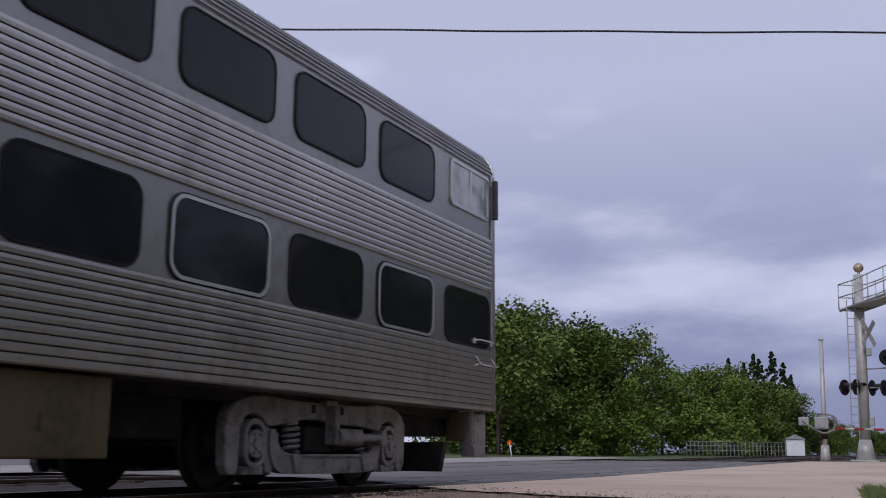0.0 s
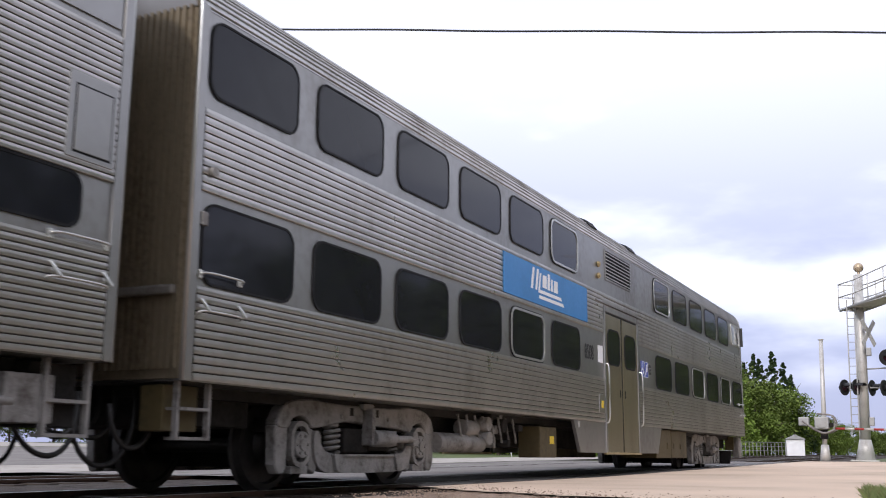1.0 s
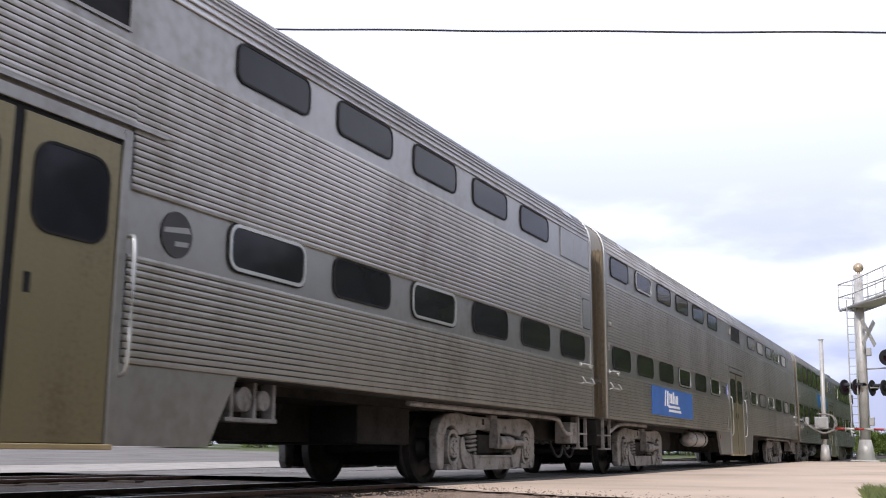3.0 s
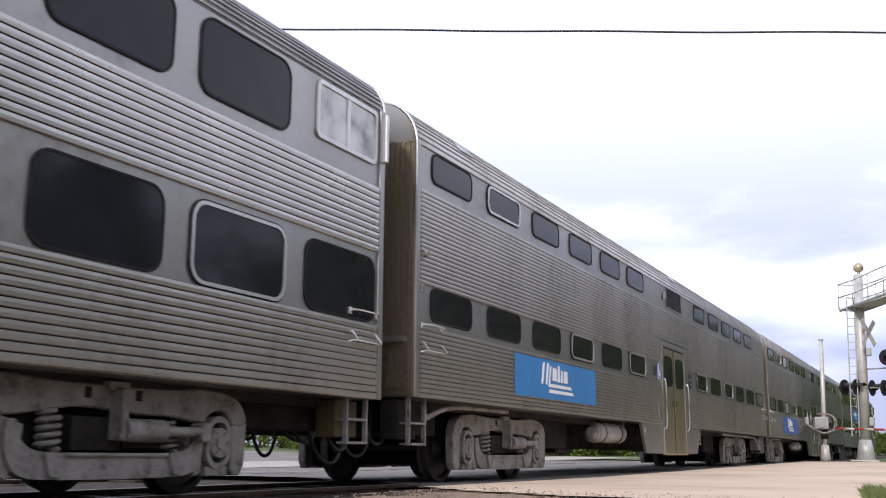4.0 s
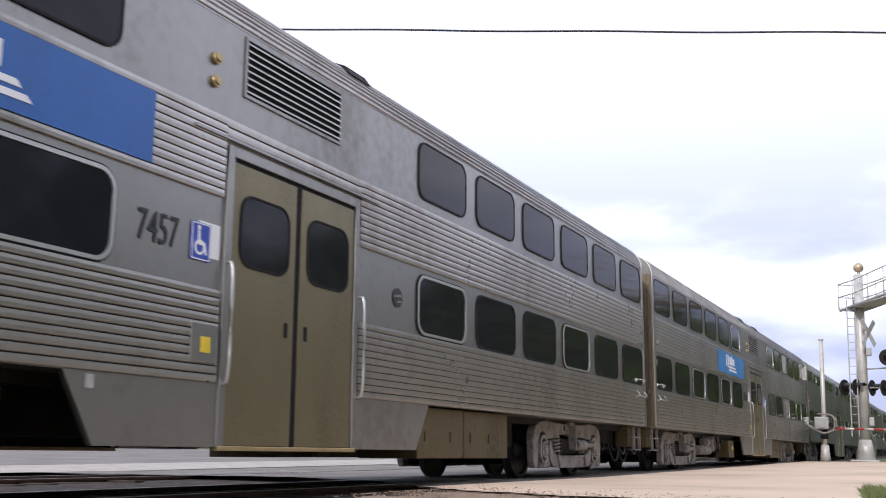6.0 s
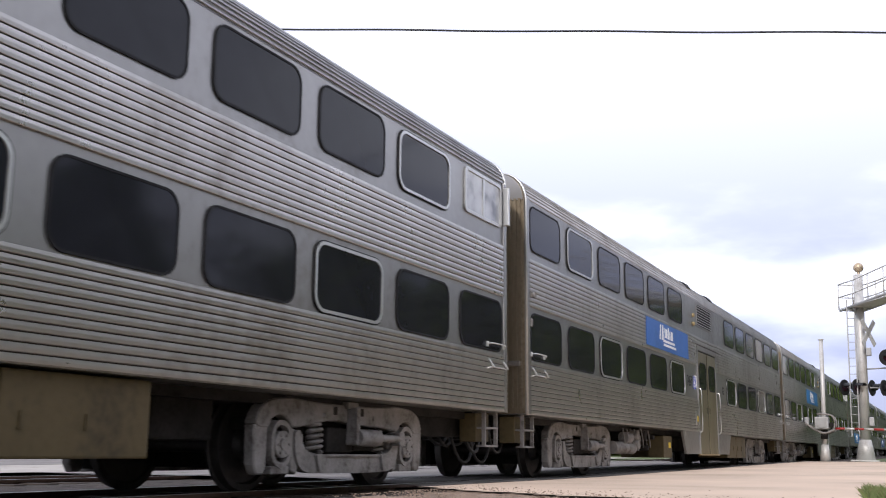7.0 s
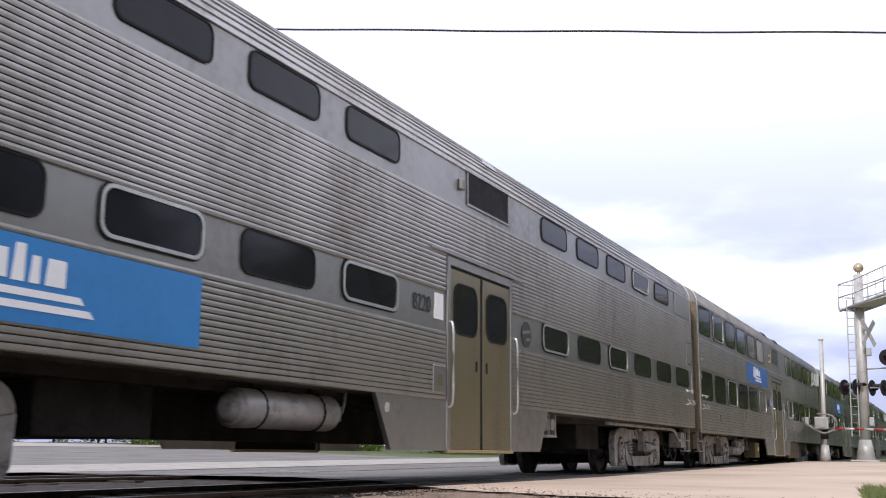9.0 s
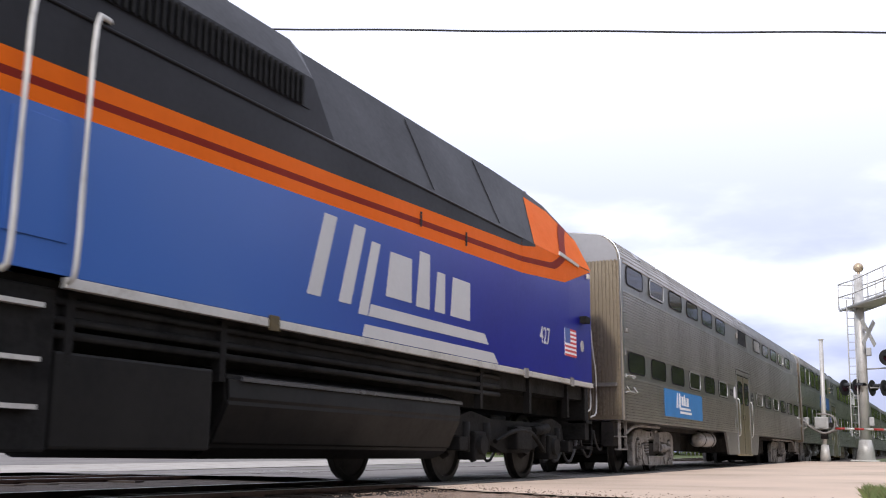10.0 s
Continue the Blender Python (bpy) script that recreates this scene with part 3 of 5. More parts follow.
def build_coach(kind, number, label, blue, cab, twin_signs=True):
    """kind 'tall': windows 0.62 high; 'low': windows lower and more fluting."""
    tall = kind == "tall"
    car = thing("passenger_coach", label, "train car", "coaches of the train")
    bot = 0.938 if tall else 1.016
    z_roof = 4.15 if tall else 4.06
    rad = 0.44 if tall else 0.55
    prof = roof_profile(z_roof, rad, 0.10)
    # shell
    bm = bmesh.new()
    box(bm, -SIDE + 0.004, SIDE - 0.004, -HALF + 0.02, HALF - 0.02, bot, z_roof)
    part("body", bm, STEEL_SMOOTH, car, "smooth stainless steel body side")
    bm = bmesh.new()
    full = prof + [(-x, z) for x, z in prof[-2::-1]]
    a = [bm.verts.new((x, -HALF + 0.02, z)) for x, z in full]
    b = [bm.verts.new((x, HALF - 0.02, z)) for x, z in full]
    for i in range(len(full) - 1):
        bm.faces.new((a[i], b[i], b[i + 1], a[i + 1])).smooth = True
    bm.faces.new(a)
    bm.faces.new(b[::-1])
    bmesh.ops.recalc_face_normals(bm, faces=bm.faces[:])
    roof = part("roof", bm, ROOF, car, "ribbed stainless steel roof")
    if "seam" not in SHARED:
        bm = bmesh.new()
        cyl(bm, (0, -HALF + 0.05, 0), (0, HALF - 0.05, 0), 0.012, 6)
        ob = mesh_object("roof_seam", bm, ROOF)
        SHARED["seam"] = ob.data
        bpy.data.objects.remove(ob)
    for k in range(9 if tall else 12):      # standing seams along the shoulder
        ang = radians((4 if tall else 0) + 8 * k)
        x, z = SIDE - rad + (rad + 0.004) * math.cos(ang), z_roof + (rad + 0.004) * math.sin(ang)
        for sgn in (1, -1):
            share("roof_seam", SHARED["seam"], roof, pose(sgn * x, 0, z))
    d0, d1 = (-1.08, 1.05) if tall else (-1.0, 1.0)
    s0, s1, s2, s3 = (-2.86, -2.53, 2.52, 2.84) if tall else (-2.80, -2.44, 2.18, 2.54)
    # fluting: broad on the tall-windowed coaches, finer on the others
    pitch = 0.0715 if tall else 0.0545
    low0, low1, mid0, mid1 = (0.945, 1.735, 2.54, 3.27) if tall else (1.02, 1.855, 2.352, 3.512)
    for sgn in (1, -1):
        spans = ((-HALF + 0.12, d0 - 0.1), (d1 + 0.1, HALF - 0.12))
        for y0, y1 in spans:
            for z0, z1 in ((low0, low1), (mid0, mid1)):
                bm = bmesh.new()
                flutes(bm, SIDE, sgn, y0, y1, z0, z1, pitch)
                part("fluted_panel", bm, [STEEL if tall else STEEL_WORN, GROOVE_GRIME_SHADE], car)
        bm = bmesh.new()
        flutes(bm, SIDE, sgn, d0 - 0.1, d1 + 0.1, 3.10 if tall else 2.86, mid1, pitch)
        part("fluted_panel", bm, [STEEL if tall else STEEL_WORN, GROOVE_GRIME_SHADE], car)
        # skirt round the doorway
        for pts in ([(s0, bot), (s1, 0.415), (d0 - 0.06, 0.415), (d0 - 0.06, bot)], [(d1 + 0.06, bot), (d1 + 0.06, 0.415), (s2, 0.415), (s3, bot)]):
            bm = bmesh.new()
            sheet(bm, pts, "x", sgn * (SIDE - 0.05), sgn * (SIDE + 0.004))
            part("skirt", bm, STEEL_SMOOTH, car)
        for y in (-HALF + 0.06, HALF - 0.06):
            bm = bmesh.new()
            box(bm, sgn * (SIDE - 0.06), sgn * (SIDE + 0.022), y - 0.05, y + 0.05, bot, z_roof + 0.02, 0.01)
            part("corner_post", bm, STEEL_SMOOTH, car)
        # doorway
        dw = d1 - d0
        top = 2.93 if tall else 2.70
        bm = bmesh.new()
        box(bm, sgn * (SIDE - 0.01), sgn * (SIDE + 0.03), d0 - 0.07, d0 + 0.02, 0.415, top + 0.1, 0.008)
        box(bm, sgn * (SIDE - 0.01), sgn * (SIDE + 0.03), d1 - 0.02, d1 + 0.07, 0.415, top + 0.1, 0.008)
        box(bm, sgn * (SIDE - 0.01), sgn * (SIDE + 0.03), d0 + 0.02, d1 - 0.02, top, top + 0.1, 0.008)
        box(bm, sgn * (SIDE - 0.01), sgn * (SIDE + 0.05), d0 - 0.55, d1 + 0.45, top + 0.13, top + 0.155)
        frame_ob = part("door_frame", bm, STEEL_SMOOTH, car)
        bm = bmesh.new()
        box(bm, sgn * (SIDE - 0.03), sgn * (SIDE + 0.035), d0 - 0.05, d1 + 0.05, 0.385, 0.425, 0.006)
        part("threshold", bm, TRIM_GOLD, frame_ob)
        # black sheet behind the leaves supplies the shade of the door gaps
        bm = bmesh.new()
        box(bm, sgn * (SIDE - 0.02), sgn * (SIDE + 0.004), d0 + 0.02, d1 - 0.02, 0.425, top)
        part("door_recess", bm, RUBBER, frame_ob)
        mid = (d0 + d1) / 2
        for y0, y1, side in ((d0 + 0.03, mid - 0.045, -1), (mid + 0.045, d1 - 0.03, 1)):
            bm = bmesh.new()
            box(bm, sgn * (SIDE - 0.01), sgn * (SIDE + 0.014), y0, y1, 0.43, top - 0.035, 0.006)
            door = part("door", bm, DOOR_PAINT, car, "brownish steel sliding door leaf")
            w, zc, hh = (y1 - y0) * 0.78, top - 0.62 if tall else top - 0.52, 0.66
            ring, pane = window_meshes(w, hh, False)
            m = pose(sgn * (SIDE + 0.014), (y0 + y1) / 2, zc, 0, 0, 0 if sgn > 0 else 180)
            share("door_window", ring, door, m)
            share("pane", pane, door, m)
            bm = bmesh.new()
            yh = y1 - 0.12 if side < 0 else y0 + 0.12
            box(bm, sgn * (SIDE + 0.012), sgn * (SIDE + 0.018), yh - 0.03, yh + 0.03, 1.42, 1.56, 0.004)
            part("finger_pull", bm, RUBBER, door)
        for y in (d0 - 0.02, d1 + 0.10):
            bm = bmesh.new()
            tube(bm, soften([(sgn * SIDE, y, 1.98), (sgn * (SIDE + 0.09), y, 1.98), (sgn * (SIDE + 0.09), y, 0.96), (sgn * SIDE, y, 0.92)]), 0.016, 6)
            part("grab_rail", bm, ALU, car)
        # windows
        wu, hu, zu = (1.37, 0.72, 3.742) if tall else (1.20, 0.39, 3.84)
        hl, zl = (0.715, 2.10) if tall else (0.42, 2.14)
        if tall:
            ups = [-12.40 + 1.712 * i for i in range(6)] + [2.51 + 1.703 * i for i in range(5 if cab else 6)]
            lows = [-12.40 + 1.712 * i for i in range(6)] + [2.51 + 1.703 * i for i in range(6)]
        else:
            ups = [-12.14 + 1.722 * i for i in range(6)] + [2.34 + 1.722 * i for i in range(5)]
            lows = [-12.14 + 1.722 * i for i in range(6)] + [2.34 + 1.722 * i for i in range(6)]
        rng = random.Random(number)
        for i, y in enumerate(ups):
            narrow = tall and i in (5,)
            w = 1.33 if narrow else wu
            put_window(car, sgn, y + w / 2, zu, w, hu, i in FRAMED[number][0])
        for i, y in enumerate(lows):
            w = wu
            put_window(car, sgn, y + w / 2, zl, w, hl, i in FRAMED[number][1])
        # louvres over the door
        v0, v1, vz0, vz1 = (-0.92, 0.69, 3.56, 4.08) if tall else (-0.42, 0.97, 3.62, 4.05)
        bm = bmesh.new()
        box(bm, sgn * (SIDE - 0.02), sgn * (SIDE + 0.003), v0, v1, vz0, vz1)
        vent = part("vent", bm, RUBBER, car, "dark louvred air vent" if tall else "dark vent opening")
        bm = bmesh.new()
        outer, inner = [(v0 - 0.03, vz0 - 0.03), (v1 + 0.03, vz0 - 0.03), (v1 + 0.03, vz1 + 0.03), (v0 - 0.03, vz1 + 0.03)], [(v0, vz0), (v1, vz0), (v1, vz1), (v0, vz1)]
        ring_plate(bm, outer, inner, sgn * SIDE, sgn * (SIDE + 0.014))
        part("vent_frame", bm, STEEL_SMOOTH, vent)
        if tall:
            for k in range(8):
                bm = bmesh.new()
                z = vz0 + (k + 0.5) * (vz1 - vz0) / 8
                sheet(bm, [(sgn * (SIDE + 0.004), z + 0.016), (sgn * (SIDE + 0.026), z - 0.004), (sgn * (SIDE + 0.026), z - 0.016), (sgn * (SIDE + 0.004), z - 0.004)], "y", v0, v1)
                part("slat", bm, ALU, vent)
        # grab irons at both ends
        for y in (-HALF + 0.42, HALF - 0.42):
            for z in (1.84 if tall else 1.87, 1.52 if tall else 1.56):
                bm = bmesh.new()
                tube(bm, soften([(sgn * SIDE, y - 0.28, z - 0.03), (sgn * (SIDE + 0.075), y - 0.28, z), (sgn * (SIDE + 0.075), y + 0.28, z), (sgn * SIDE, y + 0.28, z - 0.03)]), 0.010, 6)
                if z > 1.7:
                    for yy in (y - 0.27, y + 0.27):
                        box(bm, sgn * SIDE, sgn * (SIDE + 0.035), yy - 0.02, yy + 0.02, z - 0.05, z + 0.02, 0.006)
                else:
                    for yy in (y - 0.25, y + 0.25):
                        tube(bm, soften([(sgn * (SIDE + 0.03), yy, z + 0.10), (sgn * (SIDE + 0.06), yy + 0.02, z + 0.05), (sgn * (SIDE + 0.08), yy + 0.05, z)]), 0.014, 6)
                part("grab_iron", bm, ALU, car)
        # stirrup steps
        for y in (-HALF + 0.30, HALF - 0.30):
            bm = bmesh.new()
            for yy in (y - 0.20, y + 0.20):
                box(bm, sgn * 1.44, sgn * 1.49, yy - 0.016, yy + 0.016, 0.47, bot + 0.01)
            for z in (0.47, 0.71):
                box(bm, sgn * 1.36, sgn * 1.50, y - 0.2, y + 0.2, z, z + 0.025)
            part("step", bm, TRUCK_GREY, car)
            bm = bmesh.new()
            box(bm, sgn * 1.12, sgn * 1.36, y - 0.24, y + 0.20, 0.54, bot - 0.02, 0.012)
            part("step_box", bm, UNDER_BROWN if tall else UNDER, car)
    for sgn in (1, -1):
        if tall:
            for z in (3.75, 3.54):
                bm = bmesh.new()
                cyl(bm, (sgn * SIDE, -1.36, z), (sgn * (SIDE + 0.03), -1.36, z), 0.055, 14)
                cyl(bm, (sgn * (SIDE + 0.03), -1.36, z), (sgn * (SIDE + 0.05), -1.36, z), 0.035, 12)
                part("marker_light", bm, TRIM_GOLD, car, "small round marker light")
        else:
            bm = bmesh.new()
            box(bm, sgn * SIDE, sgn * (SIDE + 0.05), v0 - 0.28, v0 - 0.16, 3.75, 3.90, 0.02)
            part("marker_light", bm, TRUCK_GREY, car)
        bm = bmesh.new()
        box(bm, sgn * (SIDE + 0.018), sgn * (SIDE + 0.034), d0 - 0.46, d0 - 0.12, 1.10, 1.42, 0.006)
        hatch = part("switch_hatch", bm, STEEL_SMOOTH, car)
        bm = bmesh.new()
        box(bm, sgn * (SIDE + 0.034), sgn * (SIDE + 0.037), d0 - 0.34, d0 - 0.22, 1.18, 1.31)
        part("yellow_label", bm, YELLOW if tall else DOOR_PAINT, hatch)
        bm = bmesh.new()
        box(bm, sgn * (SIDE + 0.004), sgn * (SIDE + 0.010), s0 + 0.22, s0 + 0.30, 0.82, 0.92)
        part("small_plate", bm, RED_PAINT if number in ("8510", "7303") else SILVER, car)
        bm = bmesh.new()
        box(bm, sgn * SIDE, sgn * (SIDE + 0.03), -HALF + 0.13, -HALF + 0.21, 2.24, 2.36, 0.01)
        part("latch_plate", bm, TRUCK_GREY, car)
        bm = bmesh.new()
        cyl(bm, (sgn * (SIDE + 0.02), -HALF + 0.24, 2.72), (sgn * (SIDE + 0.06), -HALF + 0.24, 2.72), 0.045, 10)
        part("marker_bracket", bm, TRUCK_GREY, car)
        # smooth access panel at the leading end
        if not tall:
            bm = bmesh.new()
            box(bm, sgn * (SIDE + 0.012), sgn * (SIDE + 0.030), HALF - 0.62, HALF - 0.14, 2.44, 3.08, 0.005)
            hp = part("end_hatch", bm, STEEL_SMOOTH, car)
            bm = bmesh.new()
            box(bm, sgn * (SIDE + 0.028), sgn * (SIDE + 0.032), HALF - 0.56, HALF - 0.18, 2.48, 3.0)
            part("hatch_seal", bm, RUBBER, hp)
            bm = bmesh.new()
            box(bm, sgn * (SIDE + 0.030), sgn * (SIDE + 0.038), HALF - 0.545, HALF - 0.195, 2.495, 2.985, 0.004)
            part("hatch_door", bm, STEEL_SMOOTH, hp)
            bm = bmesh.new()
            box(bm, sgn * (SIDE - 0.003), sgn * (SIDE + 0.012), 11.0, HALF - 0.13, 3.56, 4.04, 0.004)
            part("letter_board", bm, STEEL_SMOOTH, car)
        if number in ("8508", "8510", "7457"):
            bm = bmesh.new()
            box(bm, sgn * (SIDE + 0.002), sgn * (SIDE + 0.006), -1.48, -1.20, 1.98, 2.28)
            part("white_notice", bm, WHITE, car)
    # rain lip and roof boxes
    for y in ((-1.6, 1.0) if tall else (-11.2, 0.3, 11.4)):
        for sgn in (1, -1):
            bm = bmesh.new()
            sheet(bm, [(sgn * (SIDE - 0.34), z_roof + 0.47), (sgn * (SIDE - 0.13), z_roof + 0.38), (sgn * (SIDE - 0.05), z_roof + 0.27), (sgn * (SIDE - 0.24), z_roof + 0.24)], "y", y, y + 0.42)
            part("roof_vent", bm, RUBBER if tall else ROOF, car)
    # ends
    for s in (-1, 1):
        ye = s * (HALF - 0.02)
        bm = bmesh.new()
        outline = [(SIDE - 0.03, bot + 0.02)] + [(x - 0.02, z) for x, z in prof] + [(-x + 0.02, z) for x, z in prof[-2::-1]] + [(-SIDE + 0.03, bot + 0.02)]
        sheet(bm, outline, "y", ye, ye + s * 0.02)
        end = part("end_wall", bm, END_STEEL, car, "brown weathered end sheet with vertical ribs")
        bm = bmesh.new()
        sheet(bm, [(x - 0.03, z) for x, z in prof] + [(-x + 0.03, z) for x, z in prof[-2::-1]], "y", ye + s * 0.02, ye + s * 0.034)
        part("end_cap", bm, STEEL_SMOOTH, end, "pale domed steel cap over the end sheet")
        bm = bmesh.new()
        for k in range(14):
            x = 0.56 + k * 0.072
            if x < 1.5:
                for sx in (-1, 1):
                    box(bm, sx * x - 0.020, sx * x + 0.020, min(ye + s * 0.02, ye + s * 0.040), max(ye + s * 0.02, ye + s * 0.040), bot + 0.1, z_roof + 0.02)
        part("rib_sheet", bm, END_STEEL, end)
        bm = bmesh.new()
        for pts in ([(SIDE + 0.004, bot)] + [(x + 0.004, z + 0.004) for x, z in prof], [(-SIDE - 0.004, bot)] + [(-x - 0.004, z + 0.004) for x, z in prof]):
            tube(bm, [(x, ye + s * 0.01, z) for x, z in pts], 0.018, 6)
        part("edge_bead", bm, ALU, end)
        for sx in (-1, 1):
            bm = bmesh.new()
            box(bm, sx * 0.72, sx * 1.50, min(ye + s * 0.03, ye + s * 0.10), max(ye + s * 0.03, ye + s * 0.10), 1.64, 1.72, 0.02)
            part("end_bar", bm, END_BAR, end)
        bm = bmesh.new()
        box(bm, -0.52, 0.52, min(ye, ye + s * 0.30), max(ye, ye + s * 0.30), 0.98, z_roof + 0.36, 0.03)
        bellows = part("gangway_bellows", bm, RUBBER, car)
        for k in range(5):
            bm = bmesh.new()
            box(bm, -0.55, 0.55, min(ye + s * (0.05 + 0.055 * k), ye + s * (0.075 + 0.055 * k)), max(ye + s * (0.05 + 0.055 * k), ye + s * (0.075 + 0.055 * k)), 0.97, z_roof + 0.39)
            part("fold", bm, RUBBER, bellows)
        for sx in (-1, 1):
            bm = bmesh.new()
            box(bm, sx * 0.60, sx * 0.72, min(ye + s * 0.10, ye + s * 0.19), max(ye + s * 0.10, ye + s * 0.19), 0.99, z_roof + 0.40, 0.012)
            box(bm, sx * 0.56, sx * 0.60, min(ye + s * 0.02, ye + s * 0.16), max(ye + s * 0.02, ye + s * 0.16), 0.99, z_roof + 0.36)
            part("gangway_post", bm, RUST_POST, car, "rusty brown gangway frame post")
        bm = bmesh.new()
        box(bm, -0.16, 0.16, min(s * (HALF - 0.9), s * (HALF + 0.33)), max(s * (HALF - 0.9), s * (HALF + 0.33)), 0.72, 0.98, 0.03)
        box(bm, -0.22, 0.22, min(s * (HALF + 0.16), s * (HALF + 0.37)), max(s * (HALF + 0.16), s * (HALF + 0.37)), 0.68, 1.0, 0.05)
        part("coupler", bm, UNDER, car)
        for x in (0.45, 0.62, 0.85, 1.05, -0.5, -0.75):
            if number == "8508" and s > 0:
                break
            bm = bmesh.new()
            deep, wide = 0.50 + 0.14 * math.sin(9 * x), 0.62 + 0.12 * math.sin(17 * x)
            pts = [(x + 0.05 * math.sin(3 * k / 18), s * (HALF - 0.3 + wide * (1 - math.cos(math.pi * k / 18)) / 2), bot - 0.04 - deep * math.sin(math.pi * k / 18 * 0.93) ** 0.8) for k in range(19)]
            tube(bm, pts, 0.022, 7)
            part("brake_hose", bm, HOSE, car)
        if number == "8508" and s > 0:
            bm = bmesh.new()
            sheet(bm, [(-1.35, 0.16), (1.35, 0.16), (1.42, 0.52), (-1.42, 0.52)], "y", 11.35, 11.45)
            part("pilot", bm, UNDER, car, "black steel pilot plate under the cab")
            for sgn in (1, -1):
                bm = bmesh.new()
                box(bm, sgn * 1.30, sgn * 1.50, 12.1, 12.46, 0.34, 0.90, 0.02)
                part("end_step", bm, TRUCK_GREY, car)
    # underframe and boxes
    bm = bmesh.new()
    box(bm, -1.2, 1.2, -HALF + 0.3, HALF - 0.3, bot - 0.10, bot + 0.02)
    box(bm, -0.35, 0.35, -7.0, 7.0, 0.5, bot)
    part("underframe", bm, UNDER, car)
    for s in (-1, 1):
        bm = bmesh.new()
        box(bm, -1.05, 1.05, min(s * 10.9, s * (HALF - 0.35)), max(s * 10.9, s * (HALF - 0.35)), 0.60, bot - 0.05, 0.03)
        part("draft_gear", bm, UNDER, car)
        bm = bmesh.new()
        box(bm, -1.0, 1.0, min(s * 5.6, s * 6.9), max(s * 5.6, s * 6.9), 0.48, bot - 0.05, 0.03)
        part("brake_gear", bm, UNDER, car)
    if tall:
        for sgn in (1, -1):
            bm = bmesh.new()
            box(bm, sgn * 0.7, sgn * 1.50, 2.72, 4.0, 0.32, 0.92, 0.02)
            box(bm, sgn * 0.7, sgn * 1.50, 4.03, 5.48, 0.32, 0.92, 0.02)
            for y in (2.9, 3.6, 4.2, 4.8):
                box(bm, sgn * 1.50, sgn * 1.515, y, y + 0.04, 0.52, 0.64)
            part("equipment_box", bm, UNDER_BROWN, car, "brown equipment box under the floor")
            bm = bmesh.new()
            box(bm, sgn * 1.06, sgn * 1.42, -3.98, -3.22, 0.33, 0.80, 0.02)
            cab_box = part("battery_box", bm, UNDER_BROWN, car)
            bm = bmesh.new()
            box(bm, sgn * 1.42, sgn * 1.424, -3.54, -3.36, 0.54, 0.66)
            part("warning_label", bm, YELLOW, cab_box)
            bm = bmesh.new()
            cyl(bm, (sgn * 1.22, -7.25, 0.52), (sgn * 1.22, -5.85, 0.52), 0.125, 18)
            cyl(bm, (sgn * 1.25, -6.5, 0.72), (sgn * 1.25, -6.1, 0.72), 0.11, 14)
            part("air_tank", bm, TRUCK_GREY, car)
            rng = random.Random(5)
            for k in range(16):
                bm = bmesh.new()
                y = -6.1 + 1.4 * rng.random()
                z = 0.46 + 0.36 * rng.random()
                if k % 3 == 0:
                    cyl(bm, (sgn * 1.12, y, z + 0.05), (sgn * (1.28 + 0.1 * rng.random()), y, z + 0.05), 0.05 + 0.05 * rng.random(), 12)
                else:
                    box(bm, sgn * 1.1, sgn * (1.2 + 0.2 * rng.random()), y, y + 0.06 + 0.12 * rng.random(), z, z + 0.06 + 0.1 * rng.random(), 0.012)
                part("brake_valve", bm, TRUCK_GREY if k % 4 else UNDER, car)
            for k in range(8):
                bm = bmesh.new()
                y = -6.7 + 0.27 * k
                bar(bm, [(sgn * 1.3, y, bot - 0.05), (sgn * 1.32, y + 0.05, 0.66), (sgn * 1.3, y + 0.14, 0.54)], 0.016)
                part("air_pipe", bm, TRUCK_GREY, car)
    else:
        for sgn in (1, -1):
            bm = bmesh.new()
            cyl(bm, (sgn * 1.22, -4.80, 0.78), (sgn * 1.22, -3.20, 0.78), 0.185, 22)
            for y, d in ((-4.80, -1), (-3.20, 1)):
                cyl(bm, (sgn * 1.22, y, 0.78), (sgn * 1.22, y + 0.06 * d, 0.78), 0.185, 22, 0.15)
                cyl(bm, (sgn * 1.22, y + 0.06 * d, 0.78), (sgn * 1.22, y + 0.10 * d, 0.78), 0.15, 22, 0.07)
            part("air_tank", bm, TANK_GREY, car, "light grey cylindrical air tank")
            for y in (-4.5, -3.5):
                bm = bmesh.new()
                tube(bm, [(sgn * 1.22 + 0.19 * math.cos(radians(a)), y, 0.78 + 0.19 * math.sin(radians(a))) for a in range(-180, 181, 20)], 0.012, 6)
                box(bm, sgn * 1.20, sgn * 1.24, y - 0.02, y + 0.02, 0.96, bot)
                part("tank_strap", bm, UNDER, car)
            bm = bmesh.new()
            bar(bm, [(sgn * 1.22, -3.08, 0.78), (sgn * 1.24, -2.92, 0.78), (sgn * 1.24, -2.86, 0.9), (sgn * 1.24, -2.84, bot)], 0.02)
            cyl(bm, (sgn * 1.24, -2.98, 0.70), (sgn * 1.24, -2.98, 0.86), 0.035, 10)
            part("drain_cock", bm, TRUCK_GREY, car)
            bm = bmesh.new()
            bar(bm, [(sgn * 1.44, -12.0, 0.78), (sgn * 1.44, -11.5, 0.92), (sgn * 1.44, -11.0, 0.965), (sgn * 1.44, -9.4, 0.965)], 0.035)
            part("pipe", bm, TRUCK_GREY, car)
            bm = bmesh.new()
